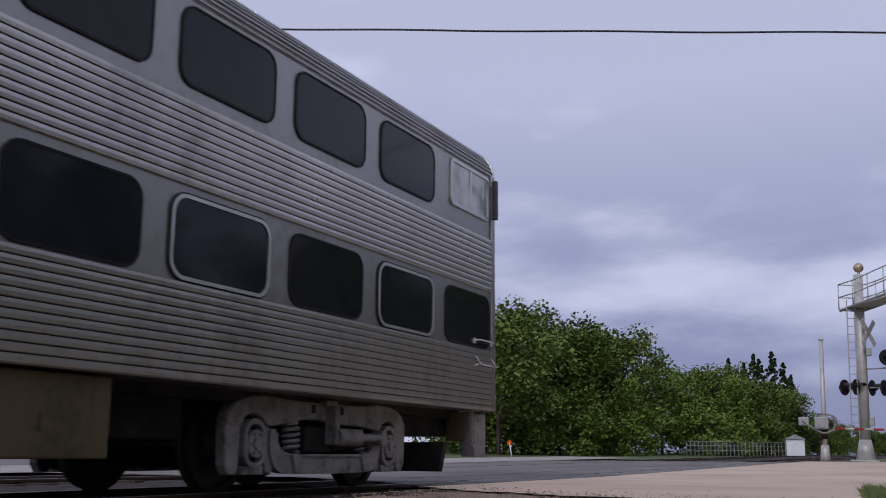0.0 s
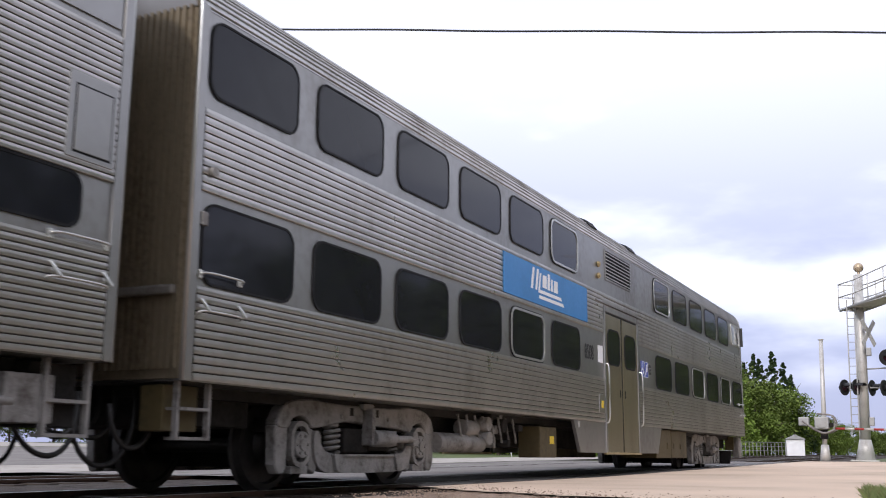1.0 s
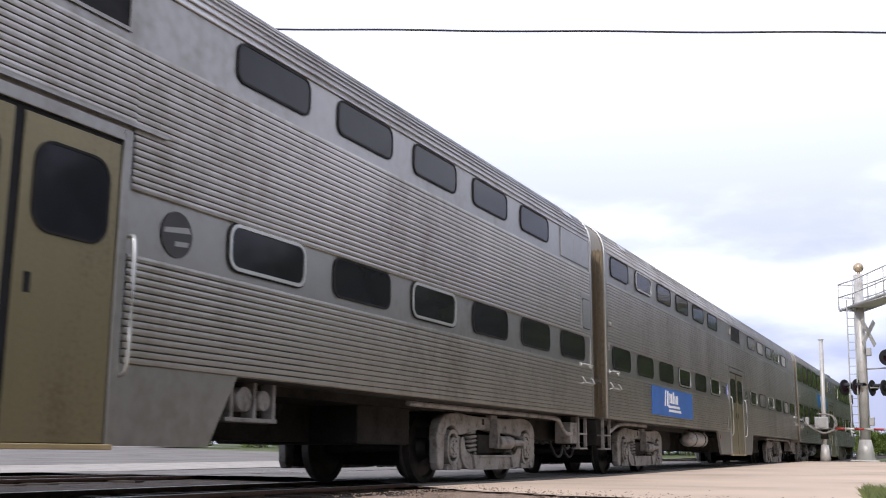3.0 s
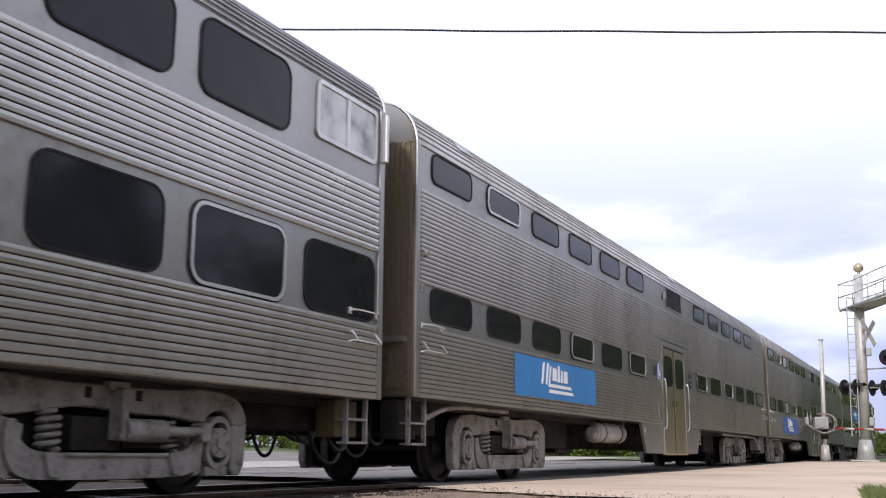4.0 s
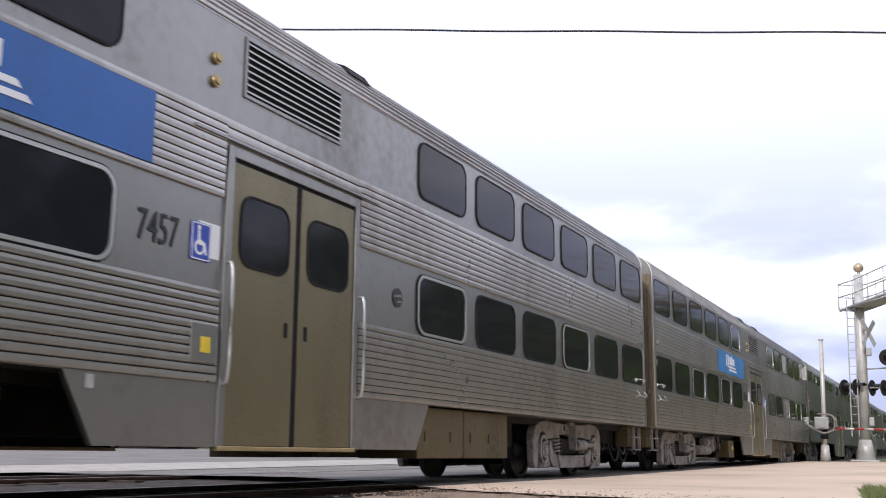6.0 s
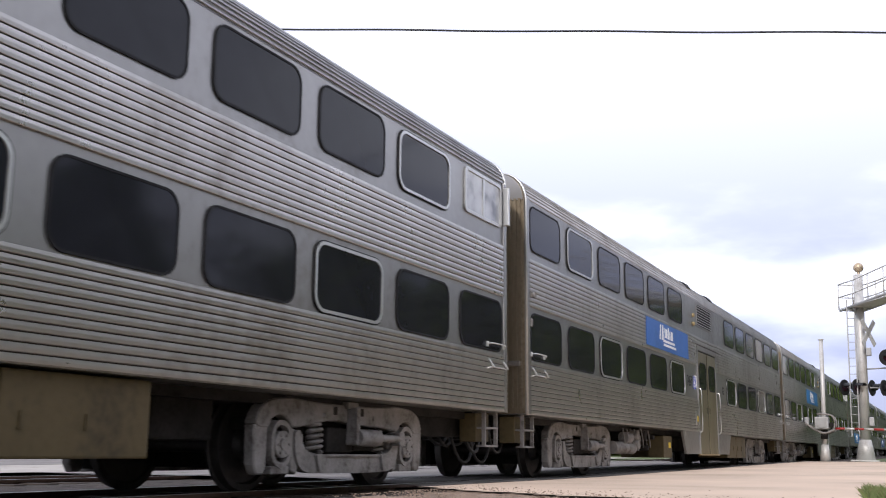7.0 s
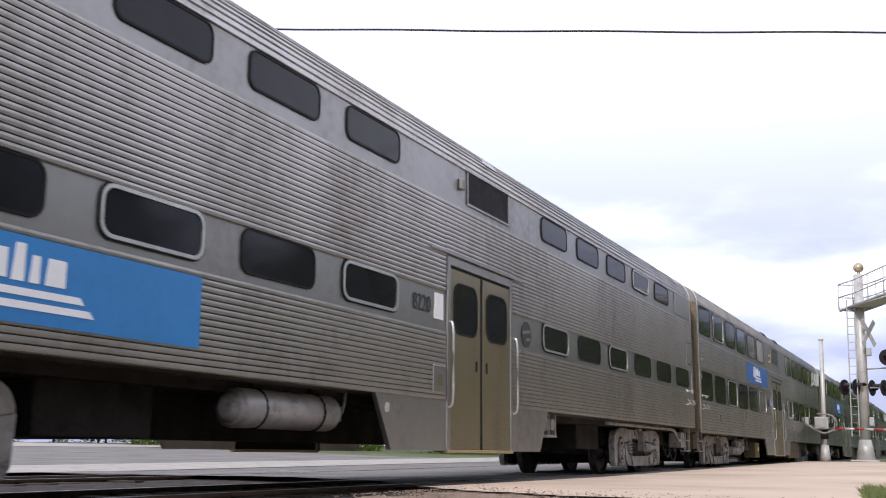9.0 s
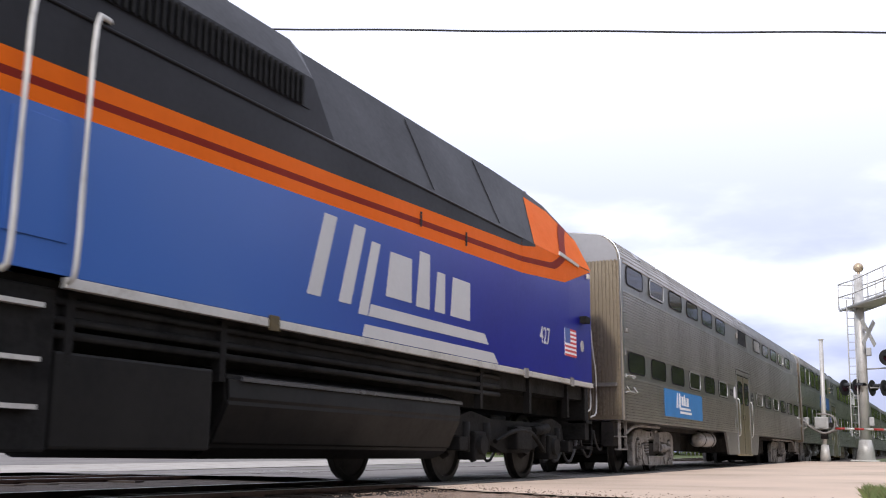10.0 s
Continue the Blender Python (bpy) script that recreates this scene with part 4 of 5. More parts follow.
            bar(bm, [(sgn * 1.44, 11.8, 0.70), (sgn * 1.44, 11.45, 0.72), (sgn * 1.44, 11.2, 0.92), (sgn * 1.44, 10.9, 0.95), (sgn * 1.44, 6.0, 0.95)], 0.035)
            part("pipe", bm, TRUCK_GREY, car)
            bm = bmesh.new()
            cyl(bm, (sgn * 1.30, 2.86, 0.84), (sgn * 1.44, 2.86, 0.84), 0.11, 18)
            cyl(bm, (sgn * 1.30, 3.16, 0.84), (sgn * 1.44, 3.16, 0.84), 0.09, 18)
            for q in (2.68, 3.02, 3.32):
                box(bm, sgn * 1.28, sgn * 1.42, q, q + 0.05, 0.66, 1.0, 0.008)
            box(bm, sgn * 1.20, sgn * 1.42, 2.62, 3.4, 0.64, 0.68, 0.01)
            part("brake_cylinder", bm, TRUCK_GREY, car)
            for y in (HALF - 0.62,):
                bm = bmesh.new()
                box(bm, sgn * 1.18, sgn * 1.46, y - 0.22, y + 0.22, 0.56, 0.90, 0.015)
                part("equipment_box", bm, TRUCK_GREY, car)
    # marks
    if tall:
        panel_marks(car, -5.87, -2.12, 2.605, 3.19, blue)
        letters(number, 0.36, BLACK_INK, car, pose(SIDE + 0.004, -1.97, 2.10, 90, 0, 90), stretch=0.68)
    else:
        panel_marks(car, -9.5, -5.80, 1.205, 1.795, blue)
        if number:
            letters(number, 0.28, BLACK_INK, car, pose(SIDE + 0.004, -1.72, 2.12, 90, 0, 90), stretch=0.85)
        for k in range(0 if number else 4):
            bm = bmesh.new()
            box(bm, SIDE + 0.002, SIDE + 0.006, -1.72 + 0.12 * k, -1.65 + 0.12 * k, 2.02, 2.22)
            part("number_bar", bm, BLACK_INK, car)
    signs = [(-1.45, 2.10)] if (not twin_signs or not tall) else [(1.45, 2.08), (1.75, 2.08)]
    if number == "8464":
        signs = [(-1.43, 2.17), (1.57, 2.09)]
    if not tall:
        signs = [(-1.28, 2.14)]
    for y, z in signs:
        bm = bmesh.new()
        box(bm, SIDE + 0.002, SIDE + 0.008, y - 0.125, y + 0.125, z - 0.16, z + 0.16)
        sg = part("access_sign", bm, SIGN_BLUE if number != "8220" else WHITE, car, "small blue and white access sign" if number != "8220" else "small white notice")
        bm = bmesh.new()
        ring_plate(bm, rounded(0.24, 0.31, 0.012, 2, y, z), rounded(0.222, 0.292, 0.010, 2, y, z), SIDE + 0.008, SIDE + 0.010)
        part("border", bm, WHITE, sg)
        bm = bmesh.new()
        if y > 1.7:         # a slanted bar with a bent stroke
            sheet(bm, [(y - 0.09, z - 0.11), (y - 0.06, z - 0.12), (y + 0.09, z + 0.10), (y + 0.06, z + 0.12)], "x", SIDE + 0.008, SIDE + 0.011)
            ring_plate(bm, rounded(0.11, 0.14, 0.054, 4, y + 0.02, z + 0.03), rounded(0.07, 0.10, 0.034, 4, y + 0.02, z + 0.03), SIDE + 0.008, SIDE + 0.011)
        else:               # a wheel with a seat over it
            ring_plate(bm, rounded(0.13, 0.13, 0.064, 4, y - 0.015, z - 0.05), rounded(0.09, 0.09, 0.044, 4, y - 0.015, z - 0.05), SIDE + 0.008, SIDE + 0.011)
            sheet(bm, rounded(0.04, 0.04, 0.019, 3, y - 0.03, z + 0.115), "x", SIDE + 0.008, SIDE + 0.011)
            sheet(bm, [(y - 0.045, z + 0.09), (y - 0.018, z + 0.09), (y - 0.01, z + 0.0), (y + 0.05, z - 0.0), (y + 0.085, z - 0.10), (y + 0.06, z - 0.11), (y + 0.03, z - 0.03), (y - 0.038, z - 0.03)], "x", SIDE + 0.008, SIDE + 0.011)
        part("symbol", bm, WHITE, sg)
    bm = bmesh.new()
    ye = 2.0 if tall else 1.66
    ze = 2.10
    r = 0.11 if tall else 0.19
    sheet(bm, rounded(2 * r, 2 * r, r - 0.001, 6, ye if not tall else 2.03, ze), "x", SIDE + 0.002, SIDE + 0.007)
    em = part("round_emblem", bm, BLACK_INK, car, "dark round emblem")
    bm = bmesh.new()
    yy = ye if not tall else 2.03
    sheet(bm, [(yy - r * 0.80, ze + r * 0.20), (yy + r * 0.72, ze + r * 0.42), (yy + r * 0.86, ze + r * 0.18), (yy - r * 0.86, ze - r * 0.02)], "x", SIDE + 0.007, SIDE + 0.009)
    sheet(bm, [(yy - r * 0.10, ze - r * 0.30), (yy + r * 0.78, ze - r * 0.22), (yy + r * 0.70, ze - r * 0.44), (yy - r * 0.14, ze - r * 0.52)], "x", SIDE + 0.007, SIDE + 0.009)
    part("emblem_mark", bm, STEEL_SMOOTH, em)
    if cab:
        for sgn in (1, -1):
            y0, y1, z0, z1 = 11.15, 12.38, 3.50, 4.12
            yc, zc, w, h = (y0 + y1) / 2, (z0 + z1) / 2, y1 - y0, z1 - z0
            bm = bmesh.new()
            ring_plate(bm, rounded(w, h, 0.08, 4, yc, zc), rounded(w - 0.09, h - 0.09, 0.05, 4, yc, zc), sgn * SIDE, sgn * (SIDE + 0.022))
            box(bm, sgn * SIDE, sgn * (SIDE + 0.018), yc - 0.03, yc + 0.03, z0 + 0.03, z1 - 0.03)
            cw = part("cab_window", bm, ALU, car, "sliding cab side window in a pale frame")
            bm = bmesh.new()
            box(bm, sgn * (SIDE - 0.002), sgn * (SIDE + 0.006), y0 + 0.04, y1 - 0.04, z0 + 0.04, z1 - 0.04)
            part("pane", bm, GLASS_SKY_TONE, cw)
            bm = bmesh.new()
            box(bm, sgn * (SIDE + 0.02), sgn * (SIDE + 0.10), HALF - 0.12, HALF - 0.06, z0 + 0.05, z1 - 0.02, 0.01)
            part("mirror", bm, LAMP_BLACK if number == "8508" else ALU, car, "mirror beside the cab window")
    for y in (-8.96, 8.98):
        WHEELSETS.extend(build_truck(car, y))
    return car


# which windows (upper row, lower row, counted from the trailing end) have bright frames
FRAMED = {"8508": ((5, 6), (4, 8, 10)), "7303": ((1, 9), (3, 5, 6, 8)), "": ((1,), (3, 5, 6, 8)), "8510": ((5, 6), (2, 4, 8, 10)),
          "7457": ((1,), (2, 5, 6, 9)), "8464": ((1, 10), (2, 5, 6, 9)), "8220": ((1, 9), (3, 5, 6, 8))}


def body_section(bm, profs, ys, mats):
    """Skins a body: outlines (right half, x and z from the sill up) at stations along y; mats: one index per strip."""
    rings = []
    for prof, y in zip(profs, ys):
        full = prof + [(-x, z) for x, z in prof[::-1]]
        rings.append([bm.verts.new((x, y, z)) for x, z in full])
    n = len(rings[0])
    k = len(profs[0])
    for a, b in zip(rings, rings[1:]):
        for i in range(n - 1):
            f = bm.faces.new((a[i], b[i], b[i + 1], a[i + 1]))
            j = i if i < k else n - 2 - i
            f.material_index = mats[min(j, len(mats) - 1)]
    bm.faces.new(rings[0])
    bm.faces.new(rings[-1][::-1])
    bmesh.ops.recalc_face_normals(bm, faces=bm.faces[:])


def build_locomotive():
    loco = thing("locomotive", "blue and orange diesel locomotive pushing at the rear of the train", "locomotive")
    W = 1.60
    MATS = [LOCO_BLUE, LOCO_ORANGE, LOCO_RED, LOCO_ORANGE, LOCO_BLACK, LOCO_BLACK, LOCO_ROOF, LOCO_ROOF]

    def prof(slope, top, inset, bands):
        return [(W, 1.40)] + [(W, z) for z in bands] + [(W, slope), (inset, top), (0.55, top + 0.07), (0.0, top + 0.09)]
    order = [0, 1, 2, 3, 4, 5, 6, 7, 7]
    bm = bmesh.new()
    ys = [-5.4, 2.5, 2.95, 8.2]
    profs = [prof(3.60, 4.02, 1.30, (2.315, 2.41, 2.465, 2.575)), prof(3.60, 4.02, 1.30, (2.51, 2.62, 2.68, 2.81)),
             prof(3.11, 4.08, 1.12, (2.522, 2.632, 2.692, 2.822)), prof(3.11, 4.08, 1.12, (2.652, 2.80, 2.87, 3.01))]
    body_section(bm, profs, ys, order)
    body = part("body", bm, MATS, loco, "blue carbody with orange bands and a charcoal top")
    # sloped end with the bands turning down
    bm = bmesh.new()
    e = [[(W, 1.40), (W, 2.49), (W, 2.605), (W, 2.675), (W, 2.82), (W, 3.11), (1.12, 4.08), (0.55, 4.14), (0.0, 4.16)],
         [(W, 1.40), (W, 2.49), (W, 2.605), (W, 2.675), (W, 2.82), (W, 3.11), (1.12, 4.06), (0.55, 4.12), (0.0, 4.14)],
         [(W, 1.40), (W, 2.49), (W, 2.605), (W, 2.675), (W, 2.82), (W, 3.11), (1.16, 3.98), (0.55, 4.04), (0.0, 4.06)],
         [(W - 0.02, 1.40), (W - 0.02, 2.46), (W - 0.02, 2.575), (W - 0.02, 2.645), (W - 0.02, 2.79), (W - 0.02, 3.12), (1.30, 3.66), (0.55, 3.74), (0.0, 3.76)]]
    body_section(bm, e, [8.2, 9.4, 10.3, 11.48], [0, 0, 0, 0, 0, 5, 6, 6, 6])
    end = part("end_hood", bm, [LOCO_BLUE, LOCO_ORANGE, LOCO_RED, LOCO_ORANGE, LOCO_BLACK, LOCO_BLACK, LOCO_ROOF], loco, "blue sloping end hood")
    x = W + 0.003
    bm = bmesh.new()
    sheet(bm, [(8.2, 2.652), (9.9, 2.762), (10.09, 2.776), (11.45, 3.114), (8.2, 3.114)], "x", W - 0.02, x, 0)
    part("orange_band", bm, LOCO_ORANGE, end)
    bm = bmesh.new()
    sheet(bm, [(8.2, 2.652), (9.9, 2.762), (10.09, 2.776), (11.45, 3.114), (8.2, 3.114)], "x", -W + 0.02, -x, 0)
    part("orange_band", bm, LOCO_ORANGE, end)
    bm = bmesh.new()
    sheet(bm, [(8.2, 2.80), (9.4, 2.885), (9.6, 2.90), (9.75, 2.94), (10.15, 3.114), (9.85, 3.114), (9.5, 2.985), (9.35, 2.96), (8.2, 2.87)], "x", W, x + 0.003, 0)
    part("red_band", bm, LOCO_RED, end)
    bm = bmesh.new()
    sheet(bm, [(8.2, 3.01), (8.74, 3.08), (8.76, 3.116), (8.2, 3.116)], "x", W, x + 0.002, 0)
    part("charcoal_band", bm, LOCO_BLACK, end)
    # orange wedge running up the sloped shoulder
    bm = bmesh.new()
    def shoulder(y, f):
        z1 = 4.06 if y < 9.4 else (4.06 - 0.08 * (y - 9.4) / 0.9 if y < 10.3 else 3.98 - 0.32 * (y - 10.3) / 1.18)
        x1 = 1.12 if y < 9.4 else (1.12 + 0.04 * (y - 9.4) / 0.9 if y < 10.3 else 1.16 + 0.14 * (y - 10.3) / 1.18)
        z0 = 3.11 if y < 10.3 else 3.11 + 0.02 * (y - 10.3) / 1.18
        return Vector((W + (x1 - W) * f, y, z0 + (z1 - z0) * f)) + Vector((0.005, 0, 0.004))
    def patch(corners, mi, lift=0.0):
        q = [shoulder(y, f) + Vector((lift, 0, lift)) for y, f in corners]
        bm.faces.new([bm.verts.new(v) for v in q]).material_index = mi
    patch([(8.7, 0.0), (9.4, 0.0), (9.4, 0.85), (9.3, 0.85)], 0)
    patch([(9.4, 0.0), (10.3, 0.0), (10.3, 0.9), (9.4, 0.85)], 0)
    patch([(10.3, 0.0), (11.47, 0.0), (11.46, 0.92), (10.3, 0.9)], 0)
    for k in range(9):
        f0, f1 = k * 0.1, k * 0.1 + 0.1
        patch([(9.85 + 1.0 * f0, f0), (10.15 + 0.98 * f0, f0), (10.15 + 0.98 * f1, f1), (9.85 + 1.0 * f1, f1)], 1, 0.008)
    part("shoulder_band", bm, [LOCO_ORANGE, LOCO_RED, LOCO_BLUE], end)
    bm = bmesh.new()
    sheet(bm, [(9.80, 3.135), (10.75, 3.085), (10.76, 3.125), (9.81, 3.185)], "x", W + 0.004, W + 0.03)
    box(bm, W, W + 0.04, 11.22, 11.30, 2.98, 3.05, 0.008)
    part("lift_bracket", bm, SILVER, end)
    # shoulder grilles and seams
    bm = bmesh.new()
    box(bm, W, W + 0.012, -3.2, 2.45, 3.30, 3.56)
    g = part("shoulder_grille", bm, LOCO_BLACK, body, "black shoulder grille with upright bars")
    data = None
    for k in range(62):
        y = -3.1 + k * 0.088
        if data is None:
            b2 = bmesh.new()
            box(b2, 0, 0.03, -0.018, 0.018, -0.13, 0.13)
            data = part("grille_bar", b2, LOCO_FRAME, g, m=pose(W + 0.012, y, 3.43)).data
        else:
            share("grille_bar", data, g, pose(W + 0.012, y, 3.43))
    bm = bmesh.new()
    tube(bm, [(W + 0.006, -5.3, 3.11), (W + 0.006, 8.2, 3.11)], 0.014, 6)
    for y in (4.9, 6.2):
        box(bm, W, W + 0.02, y - 0.01, y + 0.01, 2.68, 2.84)
    sheet(bm, [(W - 0.04, 3.16), (1.14, 3.99), (1.16, 4.03), (W - 0.02, 3.18)], "y", 5.3, 5.34)
    sheet(bm, [(W - 0.04, 3.16), (1.14, 3.99), (1.16, 4.03), (W - 0.02, 3.18)], "y", 7.4, 7.44)
    part("seam", bm, LOCO_BLACK, body)
    bm = bmesh.new()
    box(bm, 1.05, 1.22, -4, 2.4, 3.98, 4.06, 0.02)
    box(bm, -1.22, -1.05, -4, 2.4, 3.98, 4.06, 0.02)
    box(bm, -0.8, 0.8, -3.5, 0.5, 4.05, 4.22, 0.05)
    box(bm, -0.7, 0.7, 3.4, 6.4, 4.04, 4.16, 0.05)
    for y in (3.4, 5.4, 7.6, 9.6):
        box(bm, 1.0, 1.1, y, y + 0.08, 4.02, 4.08)
    part("roof_gear", bm, LOCO_ROOF, body)
    # sill stripe
    for sgn in (1, -1):
        bm = bmesh.new()
        box(bm, sgn * (W - 0.05), sgn * (W + 0.012), -0.55, 11.46, 1.325, 1.394, 0.006)
        part("sill_stripe", bm, SILVER, loco, "pale grey sill stripe")
        for y in (1.88, 8.2, 10.25):
            bm = bmesh.new()
            box(bm, sgn * (W + 0.012), sgn * (W + 0.028), y, y + 0.16, 1.295, 1.42, 0.006)
            part("jacking_pad", bm, UNDER_BROWN if y < 2 else TRUCK_GREY, loco)
    # marks
    bm = bmesh.new()
    box(bm, W, W + 0.004, 10.04, 10.61, 1.72, 2.12)
    flag = part("flag_decal", bm, WHITE, end, "small flag decal with red stripes and a blue corner")
    for k in range(7):
        bm = bmesh.new()
        z = 1.72 + 0.40 * (2 * k) / 13
        box(bm, W + 0.004, W + 0.006, 10.04 if k < 3 else 10.30, 10.61, z, z + 0.40 / 13)
        part("stripe", bm, FLAG_RED, flag)
    bm = bmesh.new()
    box(bm, W + 0.004, W + 0.0065, 10.04, 10.30, 1.905, 2.12)
    part("flag_corner", bm, FLAG_BLUE, flag)
    bm = bmesh.new()
    sheet(bm, rounded(0.17, 0.17, 0.084, 5, 10.92, 1.92), "x", W, W + 0.004)
    part("round_emblem", bm, SILVER, end)
    bm = bmesh.new()
    box(bm, W, W + 0.11, 10.82, 11.06, 2.26, 2.36, 0.01)
    part("marker_lamp", bm, LOCO_FRAME, end)
    # cab end and nose, the leading half of the engine
    bm = bmesh.new()
    n0 = [(W, 1.40), (W, 2.49), (W, 2.605), (W, 2.675), (W, 2.82), (W, 3.60), (1.3, 4.02), (0.55, 4.08), (0.0, 4.1)]
    n1 = [(W, 1.40), (W, 2.49), (W, 2.605), (W, 2.675), (W, 2.82), (W, 3.3), (1.3, 3.9), (0.55, 3.98), (0.0, 4.0)]
    n2 = [(1.2, 1.40), (1.2, 2.0), (1.2, 2.1), (1.2, 2.2), (1.18, 2.3), (1.15, 2.5), (1.0, 2.6), (0.5, 2.64), (0.0, 2.65)]
    body_section(bm, [n0, n0, n1, n2], [-5.4, -5.42, -7.4, -9.1], order)
    part("cab", bm, MATS, loco, "sloped cab and nose of the locomotive")
    # underframe, tank, boxes
    bm = bmesh.new()
    box(bm, -1.45, 1.45, -8.8, 11.4, 1.14, 1.39)
    box(bm, -1.0, 1.0, -8.8, 11.4, 0.9, 1.2)
    part("underframe", bm, LOCO_FRAME, loco)
    bm = bmesh.new()
    tank = [(1.46, 0.92), (1.48, 0.72), (1.30, 0.38), (1.12, 0.28), (-1.12, 0.28), (-1.30, 0.38), (-1.48, 0.72), (-1.46, 0.92), (-1.2, 1.0), (1.2, 1.0)]
    sheet(bm, tank, "y", 1.5, 6.35)
    bmesh.ops.bevel(bm, geom=[e2 for e2 in bm.edges], offset=0.03, segments=2, affect="EDGES")
    ft = part("fuel_tank", bm, LOCO_TANK, loco, "dark grey bulging fuel tank")
    bm = bmesh.new()
    sheet(bm, [(1.46, 0.92), (1.49, 0.91), (1.49, 0.88), (1.46, 0.88)], "y", 1.7, 6.36)
    part("tank_ledge", bm, LOCO_ROOF, ft)
    for sgn in (1, -1):
        bm = bmesh.new()
        box(bm, sgn * 0.8, sgn * 1.50, -0.50, 1.26, 0.34, 0.945, 0.02)
        part("battery_box", bm, LOCO_TANK, loco)
        bm = bmesh.new()
        box(bm, sgn * 1.1, sgn * 1.50, -1.45, -0.52, 0.32, 1.33, 0.02)
        st = part("step_well", bm, LOCO_FRAME, loco)
        for z in (0.575, 0.86, 1.19):
            bm = bmesh.new()
            box(bm, sgn * 1.42, sgn * 1.56, -1.08, -0.68, z, z + 0.03)
            part("step", bm, SILVER, st)
        bm = bmesh.new()
        for y in (-1.13, -0.55):
            tube(bm, soften([(sgn * (W + 0.02), y, 1.36), (sgn * (W + 0.10), y, 1.40), (sgn * (W + 0.10), y, 3.13), (sgn * W, y + 0.25, 3.17)]), 0.022, 8)
        part("handrail", bm, SILVER, loco, "tall pale handrail beside the side door")
        bm = bmesh.new()
        box(bm, sgn * W, sgn * (W + 0.012), -1.14, -0.58, 1.6, 2.36, 0.004)
        part("side_door", bm, LOCO_BLUE, loco)
        # pipes under the sill
        bm = bmesh.new()
        for z in (1.26, 1.14, 1.05):
            tube(bm, [(sgn * 1.47, -0.6, z), (sgn * 1.47, 7.6, z)], 0.03, 8)
        for y in (-0.42, 1.35, 6.9, 8.7, 10.4):
            box(bm, sgn * 1.40, sgn * 1.50, y, y + 0.08, 0.86, 1.32)
        part("pipe_run", bm, LOCO_FRAME, loco)
    for yc in (8.72, -5.2):
        bm = bmesh.new()
        box(bm, -1.0, 1.0, -0.3, 0.3, 0.5, 0.95, 0.03)
        truck = part("truck", bm, LOCO_FRAME, loco, "black four-wheel locomotive truck", pose(0, yc, 0))
        for sgn in (1, -1):
            bm = bmesh.new()
            sheet(bm, [(-2.15, 0.62), (-2.05, 0.86), (-1.6, 0.95), (-0.9, 0.86), (0.9, 0.86), (1.6, 0.95), (2.05, 0.86), (2.15, 0.62), (1.8, 0.60), (1.0, 0.52), (0.5, 0.40), (-0.5, 0.40), (-1.0, 0.52), (-1.8, 0.60)], "x", sgn * 1.1, sgn * 1.26)
            for s in (-1, 1):
                box(bm, sgn * 1.08, sgn * 1.34, s * 1.45 - 0.2, s * 1.45 + 0.2, 0.30, 0.68, 0.03)
                cyl(bm, (sgn * 1.2, s * 1.45, 0.50), (sgn * 1.40, s * 1.45, 0.50), 0.13, 16)
                for q in (-0.34, 0.34):
                    cyl(bm, (sgn * 1.24, s * 1.45 + q, 0.40), (sgn * 1.24, s * 1.45 + q, 0.80), 0.085, 12)
                box(bm, sgn * 1.1, sgn * 1.4, s * 2.0, s * 2.25, 0.42, 0.60, 0.02)
            bar(bm, [(sgn * 1.36, -1.0, 0.55), (sgn * 1.40, -0.4, 0.72), (sgn * 1.40, 0.3, 0.72), (sgn * 1.36, 0.9, 0.45)], 0.035)
            box(bm, sgn * 1.24, sgn * 1.42, -0.30, 0.30, 0.44, 0.78, 0.03)
            cyl(bm, (sgn * 1.34, 0.5, 0.72), (sgn * 1.34, 1.1, 0.78), 0.08, 12)
            part("side_frame", bm, LOCO_FRAME, truck)
        for s in (-1, 1):
            ob = share("wheelset", SHARED["wheelset"], truck, pose(0, s * 1.45, 0.508))
            ob.scale = (1, 1.11, 1.11)
            LOCO_SETS.append(ob)
    # end fittings: rails, hoses, coupler
    for x in (1.5, -1.5):
        bm = bmesh.new()
        tube(bm, soften([(x, 11.49, 2.34), (x, 11.70, 2.32), (x, 11.76, 2.05), (x, 11.84, 1.84), (x, 11.97, 1.62), (x, 11.97, 0.95), (x, 11.6, 0.90)]), 0.014, 8)
        part("end_handrail", bm, SILVER, loco, "pale bent handrail on the rear end")
        bm = bmesh.new()
        tube(bm, soften([(x, 11.485, 2.40), (x, 11.51, 2.0), (x, 11.64, 1.66), (x, 11.64, 1.02), (x, 11.46, 0.98)]), 0.014, 8)
        part("end_handrail", bm, SILVER, loco, "pale bent handrail on the rear end")
    bm = bmesh.new()
    box(bm, -1.5, 1.5, 11.3, 11.5, 0.55, 1.38, 0.02)
    part("end_beam", bm, LOCO_FRAME, loco)
    for sgn in (1, -1):
        for z in (0.42, 0.80):
            bm = bmesh.new()
            box(bm, sgn * 1.2, sgn * 1.52, 11.3, 11.62, z, z + 0.04)
            part("end_step", bm, LOCO_FRAME, loco)
    bm = bmesh.new()
    box(bm, -0.18, 0.18, 11.4, 12.6, 0.72, 0.98, 0.03)
    box(bm, -0.24, 0.24, 12.2, 12.75, 0.68, 1.0, 0.05)
    part("coupler", bm, LOCO_FRAME, loco)
    for x in (0.5, 0.7, 0.95, -0.6, -0.9):
        bm = bmesh.new()
